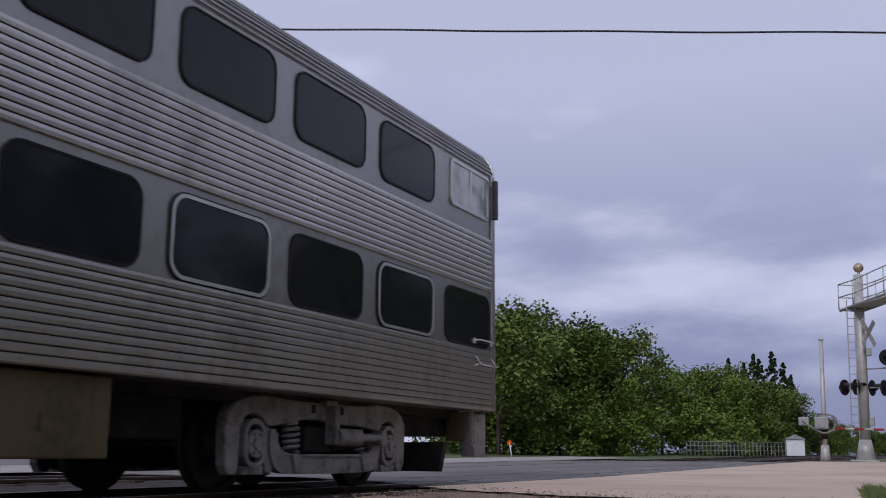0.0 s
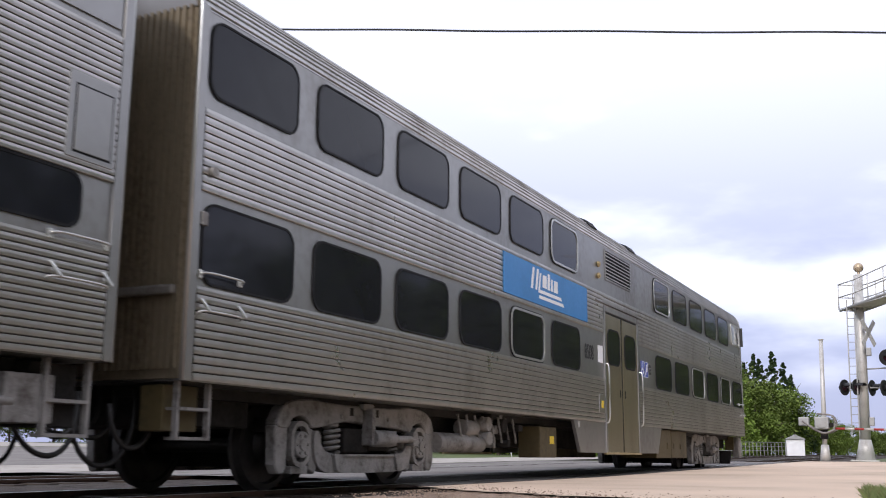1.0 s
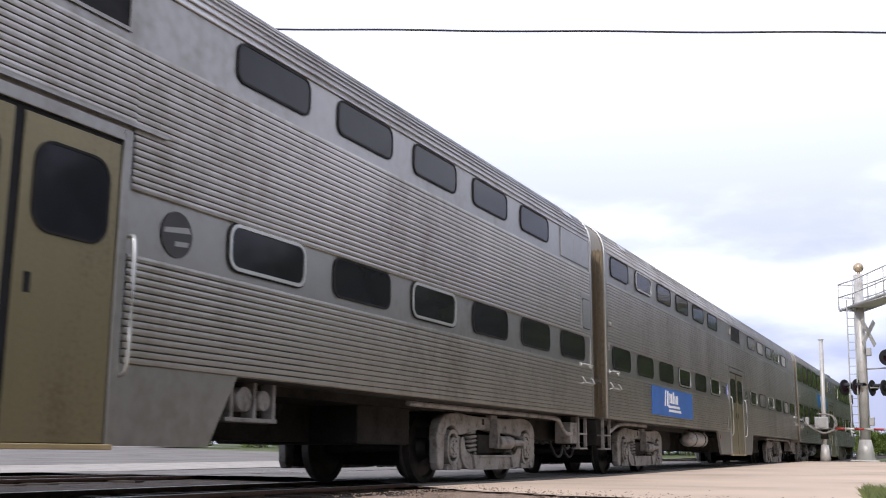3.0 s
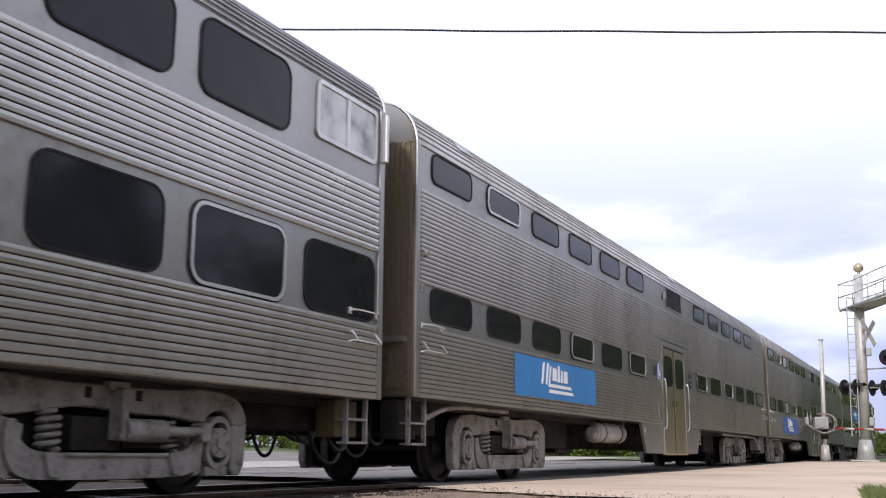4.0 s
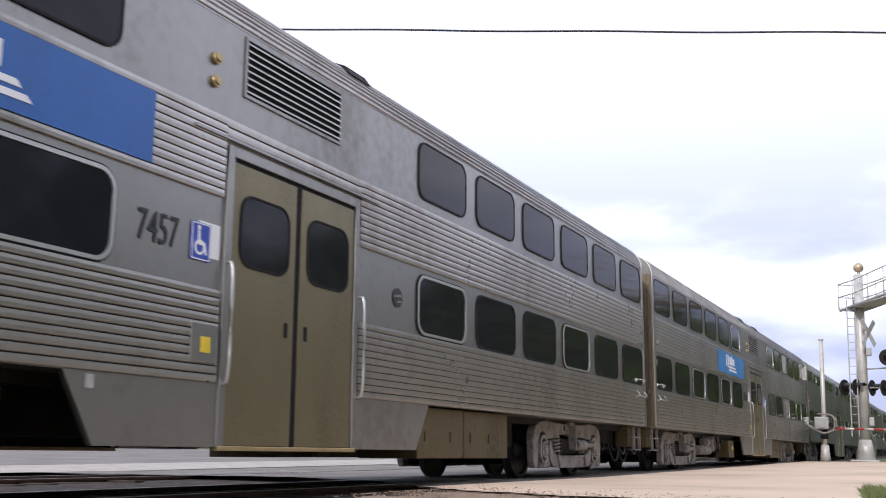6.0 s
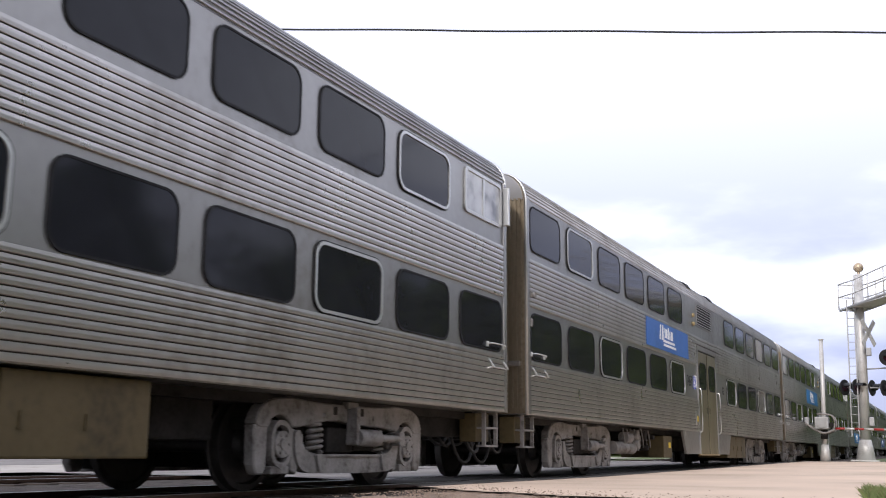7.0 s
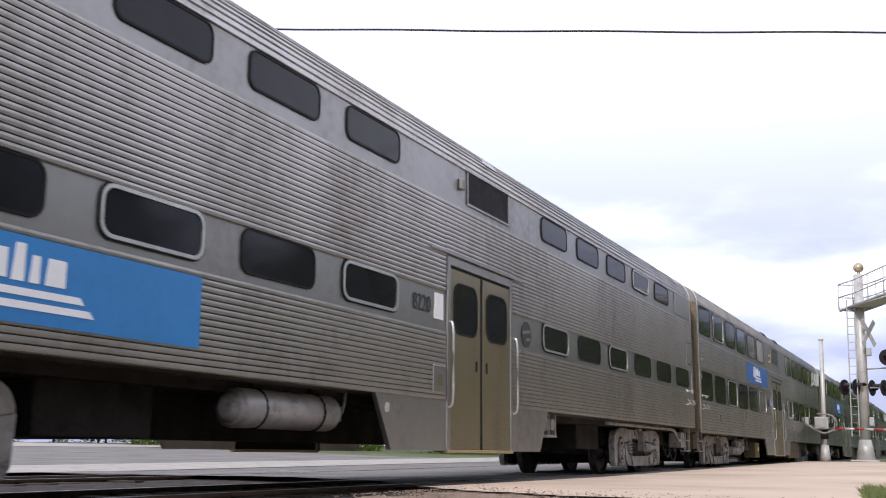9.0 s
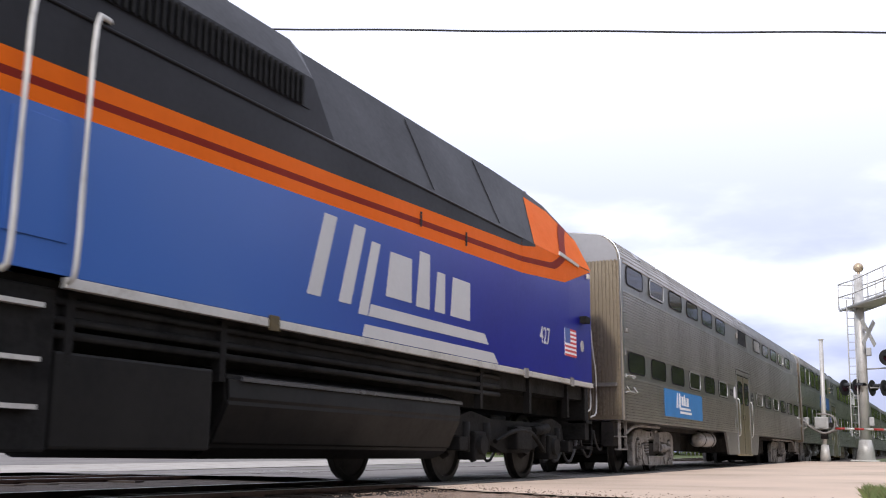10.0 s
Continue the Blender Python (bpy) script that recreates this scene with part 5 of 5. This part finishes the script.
        pts = [(x, 11.4, 0.80)] + [(x, 11.4 + 1.2 * f, 0.72 - 0.5 * math.sin(math.pi * f)) for f in (0.15, 0.3, 0.45, 0.6, 0.75, 0.9)] + [(x, 12.65, 0.8)]
        tube(bm, pts, 0.024, 7)
        part("hose", bm, HOSE, loco)
    bm = bmesh.new()
    cyl(bm, (1.1, 12.2, 0.78), (1.1, 12.42, 0.78), 0.07, 12)
    part("cable_plug", bm, RED_PAINT, loco)
    bm = bmesh.new()
    cyl(bm, (0.85, 12.2, 0.82), (0.85, 12.40, 0.82), 0.06, 12)
    part("cable_plug", bm, RED_PAINT, loco)
    # the carbody stands a little taller than drawn above; the trucks keep their size
    done = set()
    for ob in loco.children_recursive:
        if "truck" in ob.name or (ob.parent and "truck" in ob.parent.name):
            continue
        ob.location.z *= LOCO_RISE
        if ob.data.name not in done:
            done.add(ob.data.name)
            ob.data.transform(Matrix.Diagonal((1, 1, LOCO_RISE, 1)))
    emblem(body, 4.91, 1.794, 0.954, W + 0.002, LOCO_WHITE, 1.229)
    letters("427", 0.37, LOCO_WHITE, end, pose(W + 0.003, 9.12, 2.15, 90, 0, 90), stretch=0.80)
    return loco


LOCO_SETS = []
LOCO_RISE = 1.13


# ---- the crossing's signals ----
def build_mast():
    x, y = -3.5, 48.9
    z0 = rise(x, y)
    th = thing("signal_mast", "silver cantilever signal mast with ladder and walkway at the crossing", "signal mast", m=pose(x, y, z0 - 0.02, 0, 1.4, 0) @ Matrix.Scale(1.155, 4))
    bm = bmesh.new()
    cyl(bm, (0, 0, 0.75), (0, 0, 7.0), 0.20, 20, 0.17)
    cyl(bm, (0, 0, 0.02), (0, 0, 0.8), 0.36, 12, 0.21)
    box(bm, -0.5, 0.5, -0.5, 0.5, 0.0, 0.05, 0.01)
    part("pole", bm, SILVER, th, "silver painted steel pole")
    bm = bmesh.new()
    bmesh.ops.create_uvsphere(bm, u_segments=18, v_segments=12, radius=0.19, matrix=Matrix.Translation((0.03, 0, 7.28)))
    cyl(bm, (0.03, 0, 6.9), (0.03, 0, 7.15), 0.05, 10)
    part("bell", bm, BELL_TAN, th, "round bell on top", smooth=True)
    # ladder
    bm = bmesh.new()
    for sx in (-0.42, -0.16):
        box(bm, sx - 0.02, sx + 0.02, -0.36, -0.32, 0.9, 6.0)
    part("ladder_rail", bm, GALV, th)
    for k in range(16):
        bm = bmesh.new()
        cyl(bm, (-0.42, -0.34, 1.1 + 0.3 * k), (-0.16, -0.34, 1.1 + 0.3 * k), 0.012, 6)
        part("rung", bm, GALV, th)
    # walkway and its arm, reaching over the road towards the camera's right
    d = Vector((0.50, -0.87, 0)).normalized()
    across = Vector((1.0, -0.22, 0)).normalized()
    nrm = Vector((-d.y, d.x, 0))
    def at(a, b, z):
        p = d * a + nrm * b
        return (p.x, p.y, z)
    bm = bmesh.new()
    for b in (-0.42, 0.42):
        tube(bm, [at(-0.7, b, 5.70), at(9.5, b, 6.15)], 0.06, 8)
    for k in range(22):
        a = -0.7 + k * 0.46
        z = 5.70 + (a + 0.7) * 0.044
        tube(bm, [at(a, -0.42, z), at(a, 0.42, z)], 0.025, 6)
    sheet(bm, [at(-0.75, -0.45, 0)[:2], at(9.5, -0.45, 0)[:2], at(9.5, 0.45, 0)[:2], at(-0.75, 0.45, 0)[:2]], "z", 5.74, 5.77)
    part("walkway", bm, SILVER, th, "grated maintenance walkway")
    bm = bmesh.new()
    for b in (-0.45, 0.45):
        for h in (0.45, 0.95):
            tube(bm, [at(-0.75, b, 5.76 + h), at(0.5, b, 5.76 + h), at(9.5, b, 6.15 + h + 0.1)], 0.025, 6)
    for h in (0.45, 0.95):
        tube(bm, [at(-0.75, -0.45, 5.76 + h), at(-0.75, 0.45, 5.76 + h)], 0.025, 6)
    for k in range(9):
        a = -0.75 + k * 1.2
        for b in (-0.45, 0.45):
            tube(bm, [at(a, b, 5.74 + max(0, a) * 0.044), at(a, b, 6.72 + max(0, a) * 0.05)], 0.022, 6)
    part("railing", bm, SILVER, th)
    # crossbuck, edge on
    bm = bmesh.new()
    for s in (-1, 1):
        m = Matrix.Translation((0.30, -0.30, 4.75)) @ Euler((0, 0, radians(62))).to_matrix().to_4x4() @ Euler((0, radians(48 * s), 0)).to_matrix().to_4x4()
        bmesh.ops.create_cube(bm, size=1.0, matrix=m @ Matrix.Diagonal((1.22, 0.02, 0.2, 1)))
    part("crossbuck", bm, SILVER, th, "crossed boards seen nearly edge on")
    # flashing lamps
    def lamp(px, py, pz, yaw):
        m = Matrix.Translation((px, py, pz)) @ Euler((0, 0, radians(yaw))).to_matrix().to_4x4()
        bm = bmesh.new()
        cyl(bm, (0, 0.0, 0), (0, 0.03, 0), 0.30, 22)
        cyl(bm, (0, 0.03, 0), (0, 0.22, 0), 0.13, 14, 0.08)
        pts = [(0.17 * math.cos(a), 0.17 * math.sin(a)) for a in [radians(20 + 14 * k) for k in range(11)]]
        for (a1, b1), (a2, b2) in zip(pts, pts[1:]):
            q = [bm.verts.new(v) for v in ((a1, -0.02, b1), (a2, -0.02, b2), (a2 * 0.95, -0.32, b2 * 0.9), (a1 * 0.95, -0.32, b1 * 0.9))]
            bm.faces.new(q)
        l = part("flasher", bm, LAMP_BLACK, th, "black round flashing lamp with hood, unlit", m)
        bm = bmesh.new()
        cyl(bm, (0, -0.03, 0), (0, 0.0, 0), 0.15, 18)
        part("lens", bm, LENS_RED, l)
    for px, py, yaw in ((-0.62, -0.1, 60), (-0.18, -0.3, 62), (0.30, 0.22, 250), (0.72, 0.1, 248)):
        lamp(px, py, 2.72, yaw)
    lamp(0.90, -0.25, 3.82, 30)
    bm = bmesh.new()
    tube(bm, [(-0.72, 0, 2.72), (0.8, 0.05, 2.72)], 0.03, 6)
    tube(bm, [(0, 0, 3.4), (0.95, -0.1, 3.45), (0.95, -0.1, 3.7)], 0.03, 6)
    part("lamp_bracket", bm, GALV, th)
    for z0, z1 in ((1.3, 1.62), (3.9, 4.2)):
        bm = bmesh.new()
        box(bm, 0.18, 0.36, -0.22, 0.0, z0, z1, 0.02)
        part("junction_box", bm, GALV, th)
    # gate beside the mast
    gx, gy = -4.87, 46.3
    g = thing("crossing_gate", "lowered crossing gate with red and white arm and tall white post", "crossing gate", m=pose(gx, gy, rise(gx, gy) - 0.02, 0, 1.3, 0) @ Matrix.Scale(1.155, 4))
    bm = bmesh.new()
    cyl(bm, (0, 0, 0), (0, 0, 4.35), 0.085, 14, 0.075)
    cyl(bm, (0, 0, 0), (0, 0, 0.6), 0.20, 10, 0.13)
    cyl(bm, (0, 0, 4.35), (0, 0, 4.38), 0.10, 12)
    part("post", bm, SILVER, g, "pale tall round post")
    bm = bmesh.new()
    box(bm, -0.30, 0.18, -0.30, 0.22, 1.14, 1.58, 0.04)
    cyl(bm, (-0.06, -0.34, 1.36), (-0.06, -0.28, 1.36), 0.17, 16)
    part("gate_machine", bm, GALV, g, "grey gate machine")
    bm = bmesh.new()
    box(bm, -0.86, -0.50, -0.16, 0.16, 1.26, 1.56, 0.03)
    part("counterweight", bm, GALV, g)
    bm = bmesh.new()
    for yy in (-0.38, 0.28):
        tube(bm, soften([(-0.70, yy, 1.42), (-0.30, yy, 1.12), (0.05, yy, 0.98), (0.40, yy, 1.14)]), 0.04, 6)
        tube(bm, soften([(0.34, yy, 1.10), (0.42, yy, 1.40), (0.30, yy, 1.66), (-0.2, yy, 1.68)]), 0.03, 6)
    part("counterweight_arm", bm, TRUCK_GREY, g)
    bm = bmesh.new()
    cyl(bm, (0.24, -0.22, 1.30), (0.24, 0.18, 1.30), 0.09, 12)
    box(bm, -0.12, 0.12, -0.14, 0.14, 0.80, 1.12, 0.02)
    part("hub", bm, UNDER, g)
    for k in range(17):
        bm = bmesh.new()
        a, b = 0.4 + k * 0.33, 0.4 + (k + 1) * 0.33
        p, q = across * a, across * b
        tube(bm, [(p.x, p.y, 1.18 - 0.004 * k), (q.x, q.y, 1.176 - 0.004 * k)], 0.04, 8)
        part("arm_segment", bm, RED_PAINT if k % 2 == 0 else SILVER, g)


def build_wire():
    bm = bmesh.new()
    a, b = Vector((-40.0, 17.0, 14.53)), Vector((26.0, 43.4, 12.53))
    pts = []
    for k in range(90):
        f = k / 89
        p = a.lerp(b, f)
        p.z += 0.35 * (2 * f - 1) ** 2 - 0.35 + 0.015 * math.sin(70 * f)
        pts.append(p)
    tube(bm, pts, 0.031, 6)
    w = thing("overhead_cable", "thin black overhead cable strung between two poles", "cable")
    part("cable", bm, WIRE_BLACK, w)
    for p in (a, b):
        bm = bmesh.new()
        cyl(bm, (p.x, p.y, -0.1), (p.x, p.y, p.z + 0.6), 0.17, 12, 0.12)
        box(bm, p.x - 0.9, p.x + 0.9, p.y - 0.06, p.y + 0.06, p.z - 0.16, p.z - 0.03)
        part("pole", bm, BARK, w)


# ---- plants ----
def build_tree(height, spread_r, leaf, seed, leaves=11000, pine=False):
    rng = random.Random(seed)
    th = thing("tree", "dark pointed conifer behind the tracks" if pine else "full green leafy tree beside the tracks", "tree", "trees behind the tracks")
    bm = bmesh.new()
    cyl(bm, (0, 0, -0.2), (0.1, 0.05, height * 0.75), 0.035 * height / 2, 8, 0.04)
    limbs = []
    for k in range(9):
        a, z = rng.uniform(0, 6.28), height * rng.uniform(0.2, 0.6)
        e = (math.cos(a) * spread_r * 0.7, math.sin(a) * spread_r * 0.7, z + height * 0.25)
        cyl(bm, (0.05, 0.02, z), e, 0.06, 5, 0.02)
        limbs.append(e)
    part("trunk", bm, BARK, th)
    centres = []
    for k in range(110 if pine else 46):
        u = rng.random()
        if pine:
            z = height * (0.08 + 0.92 * u)
            r = spread_r * (1.0 - u) ** 0.8 * rng.uniform(0.1, 1.0)
        else:
            z = height * (0.06 + 0.86 * u)
            r = spread_r * math.sqrt(max(0.05, 1 - (2 * u - 0.85) ** 2 * 0.62)) * rng.uniform(0.35, 1.0)
        a = rng.uniform(0, 6.28)
        centres.append((Vector((r * math.cos(a), r * math.sin(a), z)), spread_r * (rng.uniform(0.08, 0.2) * (1.15 - u) if pine else rng.uniform(0.18, 0.34))))
    verts, faces = [], []
    for k in range(leaves):
        c, rad = centres[rng.randrange(len(centres))]
        v = Vector((rng.gauss(0, 1), rng.gauss(0, 1), rng.gauss(0, 0.8)))
        v = v.normalized() * rad * (0.35 + 0.75 * rng.random())
        p = c + v
        s = rng.uniform(0.06, 0.15)
        q = Euler((rng.uniform(-0.9, 0.9), rng.uniform(-0.9, 0.9), rng.uniform(0, 6.28))).to_matrix()
        n = len(verts)
        verts += [p + q @ Vector(o) * s for o in ((-1, -0.5, 0), (0.1, -0.75, 0.15), (1, 0, 0), (0.1, 0.75, 0.15), (-0.9, 0.45, -0.1))]
        faces.append((n, n + 1, n + 2, n + 3, n + 4))
    me = bpy.data.meshes.new("crown")
    me.from_pydata([tuple(v) for v in verts], [], faces)
    me.materials.append(leaf)
    ob = new("crown", me)
    ob.parent = th
    tagged(ob, "crown of many small leaves", kind="stuff")
    return th


def plant_trees():
    kinds = [build_tree(9.0, 4.2, LEAF, 1), build_tree(8.5, 3.6, LEAF_LIGHT, 2), build_tree(7.5, 4.0, LEAF, 3), build_tree(10.0, 2.5, LEAF_DARK, 4, 9000, True),
             build_tree(4.0, 3.0, LEAF_LIGHT, 5, 7000)]
    rng = random.Random(11)
    used = set()

    def put(k, x, y, s=1.0):
        m = pose(x, y, rise(x, y) - 0.12, 0, 0, rng.uniform(0, 360))
        if k not in used:
            used.add(k)
            kinds[k].matrix_basis = m
            kinds[k].scale = (s, s, s)
            return
        ob = copy_thing(kinds[k], m)
        ob.scale = (s, s, s)
    # the row seen beyond the front of the train
    for k, x, y, s in ((0, -32.4, 67, 1.16), (2, -27.7, 66, 1.30), (0, -29.5, 75, 1.30), (1, -25.7, 77, 1.16), (2, -27.7, 84, 1.39), (0, -24.3, 85, 1.14), (1, -28.9, 70, 1.22), (0, -26.7, 80, 1.18),
                       (4, -23.0, 78, 1.04), (4, -24.8, 70, 1.10), (1, -23.4, 93, 1.00), (2, -22.2, 100, 1.10), (4, -20.3, 92, 1.04), (0, -20.3, 106, 0.99), (1, -19.4, 100, 0.90),
                       (3, -20.8, 112, 0.99), (3, -19.6, 114, 0.96), (3, -18.4, 113, 1.04), (3, -17.6, 111, 0.97), (3, -16.6, 113, 1.06), (3, -15.6, 114, 0.95), (3, -14.6, 112, 0.81), (2, -17.2, 106, 0.99), (1, -15.2, 110, 0.84), (4, -16.0, 102, 0.93),
                       (4, -13.9, 116, 1.04), (4, -18.1, 97, 0.87)):
        put(k, x, y, s)
    # woods farther along, on the far side
    for i in range(16):
        put(rng.choice((0, 1, 2)), -17 + rng.uniform(-3, 2) + 0.4 * i, 150 + 9 * i, rng.uniform(0.5, 0.68))
    # unseen near-side row, added to dim and green the train's reflections
    for i in range(56):
        put(rng.choice((0, 1, 2)), 12 + rng.uniform(-2, 5) + 0.05 * i, -6 + 7.0 * i, rng.uniform(0.85, 1.2) + 0.028 * i)
    # behind the side road, seen under the coaches
    for i in range(26):
        put(rng.choice((0, 1, 2, 4)), -84 + rng.uniform(-6, 3), -14 + 4.4 * i, rng.uniform(0.8, 1.15))
    for i in range(12):
        put(rng.choice((0, 2, 4)), -70 + 3.2 * i + rng.uniform(-1, 1), 74 + rng.uniform(-5, 5), rng.uniform(0.75, 1.0))
    # unseen trees behind the camera, added as dark surroundings for the train to reflect
    for i in range(12):
        put(rng.choice((0, 1, 2)), 26 + rng.uniform(-4, 6), -40 + 9 * i, rng.uniform(0.7, 1.0))


def build_weeds():
    rng = random.Random(21)
    verts, faces = [], []
    for k in range(1500):
        y = rng.uniform(8.9, 12.8)
        x = -0.36 - 0.09 * (y - 8.9) + abs(rng.gauss(0, 0.55)) - 0.28
        z = rise(x, y) - 0.01
        h = rng.uniform(0.06, 0.22) * (1.0 if x > -0.4 else 0.55)
        a, lean = rng.uniform(0, 6.28), rng.uniform(0.02, 0.12)
        w = 0.006
        dx, dy = math.cos(a), math.sin(a)
        n = len(verts)
        verts += [(x - dy * w, y + dx * w, z), (x + dy * w, y - dx * w, z), (x + dx * lean * 0.4 + dy * w * 0.7, y + dy * lean * 0.4 - dx * w * 0.7, z + h * 0.6),
                  (x + dx * lean, y + dy * lean, z + h), (x + dx * lean * 0.4 - dy * w * 0.7, y + dy * lean * 0.4 + dx * w * 0.7, z + h * 0.6)]
        faces.append((n, n + 1, n + 2, n + 3, n + 4))
    me = bpy.data.meshes.new("weeds")
    me.from_pydata(verts, [], faces)
    me.materials.append(GRASS_BLADE)
    tagged(new("weeds", me), "tuft of dry green grass at the road's edge", "grass", kind="stuff")


def build_far_things():
    # small white hut
    x, y = -11.59, 88.8
    h = thing("equipment_hut", "small white equipment hut with a pitched roof beside the track", "hut", m=pose(x, y, rise(x, y) - 0.02, 0, 0, 12) @ Matrix.Scale(1.15, 4))
    bm = bmesh.new()
    box(bm, -0.6, 0.6, -0.6, 0.6, 0.0, 1.15, 0.02)
    part("wall", bm, WHITE, h)
    bm = bmesh.new()
    sheet(bm, [(-0.7, 1.12), (0.7, 1.12), (0.0, 1.45)], "y", -0.7, 0.7)
    part("roof", bm, GALV, h)
    # railing
    f = thing("metal_railing", "grey metal railing of a small bridge", "railing")
    a, b = Vector((-19.7, 86.3)), Vector((-12.6, 99.3))
    n = 30
    for k in range(n + 1):
        p = a.lerp(b, k / n)
        z = rise(p.x, p.y) - 0.05
        bm = bmesh.new()
        box(bm, p.x - 0.022, p.x + 0.022, p.y - 0.022, p.y + 0.022, z, z + 1.08)
        part("post", bm, GALV, f)
    for h2 in (0.4, 0.78, 1.12):
        bm = bmesh.new()
        tube(bm, [(a.x, a.y, rise(a.x, a.y) - 0.05 + h2), (b.x, b.y, rise(b.x, b.y) - 0.05 + h2)], 0.024, 6)
        part("rail", bm, GALV, f)
    # marker post
    x, y = -21.4, 52.8
    s = thing("marker_post", "white leaning post with an orange round reflector", "marker", m=pose(x, y, rise(x, y) - 0.05, 0, -10, 0))
    bm = bmesh.new()
    cyl(bm, (0, 0, 0), (0, 0, 0.75), 0.035, 8)
    part("post", bm, WHITE, s)
    bm = bmesh.new()
    cyl(bm, (0, -0.03, 0.78), (0, 0.0, 0.78), 0.13, 14)
    part("reflector", bm, LOCO_ORANGE, s)


def build_loose_stones():
    """Loose stones scattered along the edge of the road."""
    rng = random.Random(31)
    verts, faces = [], []
    for k in range(4200):
        x = rng.uniform(-5.4, 1.5)
        e = road_edge(x)
        y = e + rng.gauss(-0.7, 0.8)
        s = rng.uniform(0.004, 0.013) * (1.6 if rng.random() < 0.06 else 1)
        z = rise(x, y) - (0.02 if y < e else 0.002)
        n = len(verts)
        a = rng.uniform(0, 6.28)
        for q in range(5):
            r = s * rng.uniform(0.7, 1.2)
            verts.append((x + r * math.cos(a + q * 1.257), y + r * math.sin(a + q * 1.257), z))
        for q in range(5):
            r = s * rng.uniform(0.4, 0.75)
            verts.append((x + r * math.cos(a + q * 1.257), y + r * math.sin(a + q * 1.257), z + s * rng.uniform(0.5, 0.9)))
        for q in range(5):
            faces.append((n + q, n + (q + 1) % 5, n + 5 + (q + 1) % 5, n + 5 + q))
        faces.append((n + 5, n + 6, n + 7, n + 8, n + 9))
    me = bpy.data.meshes.new("loose_stones")
    me.from_pydata(verts, [], faces)
    me.materials.append(GRAVEL)
    tagged(new("loose_stones", me), "small loose stones strewn along the road edge", "stones", kind="stuff")


# ---- put the place together ----
build_ground()
build_track(TRACK_X, "railway track with rusty rails and dark ties under the train")
build_track(FAR_TRACK_X, "second railway track beside the first, empty")
COACHES = [
    build_coach("tall", "8508", "fluted stainless steel double-deck cab coach leading the train", LOGO_CYAN, True),
    build_coach("low", "7303", "finely fluted stainless steel coach with low windows and dark blue panel", LOGO_BLUE, False),
    build_coach("low", "", "finely fluted steel coach with low windows and a bright blue panel", LOGO_CYAN, False),
    build_coach("tall", "8510", "fluted stainless steel double-deck cab coach with a light blue panel", LOGO_CYAN, True),
    build_coach("tall", "7457", "fluted stainless steel double-deck coach with a faded blue panel", LOGO_BLUE, False, False),
    build_coach("tall", "8464", "fluted stainless steel double-deck cab coach with a dark blue panel", LOGO_BLUE, True),
    build_coach("low", "8220", "finely fluted stainless steel double-deck coach next to the locomotive", LOGO_CYAN, False),
]
LOCO = build_locomotive()
build_mast()
build_wire()
build_far_things()
plant_trees()
build_weeds()
build_loose_stones()


def distance(t):
    """How far the train has run at t seconds."""
    for (t0, d0), (t1, d1) in zip(RUN, RUN[1:]):
        if t <= t1:
            return d0 + (d1 - d0) * (t - t0) / (t1 - t0)
    return RUN[-1][1]


def motions():
    for k, car in enumerate(COACHES + [LOCO]):
        walk(car, [(t, pose(TRACK_X, d - PITCH_OF_CARS * k - PITCH_OF_CARS / 2, 0)) for t, d in RUN])
    steps = [i / FPS for i in range(int(10 * FPS) + 1)]
    for sets, radius in ((WHEELSETS, 0.457), (LOCO_SETS, 0.508)):
        for ob in sets:
            p = ob.location.copy()
            walk(ob, [(t, pose(p.x, p.y, p.z, -math.degrees(distance(t) / radius) % 360)) for t in steps])


motions()
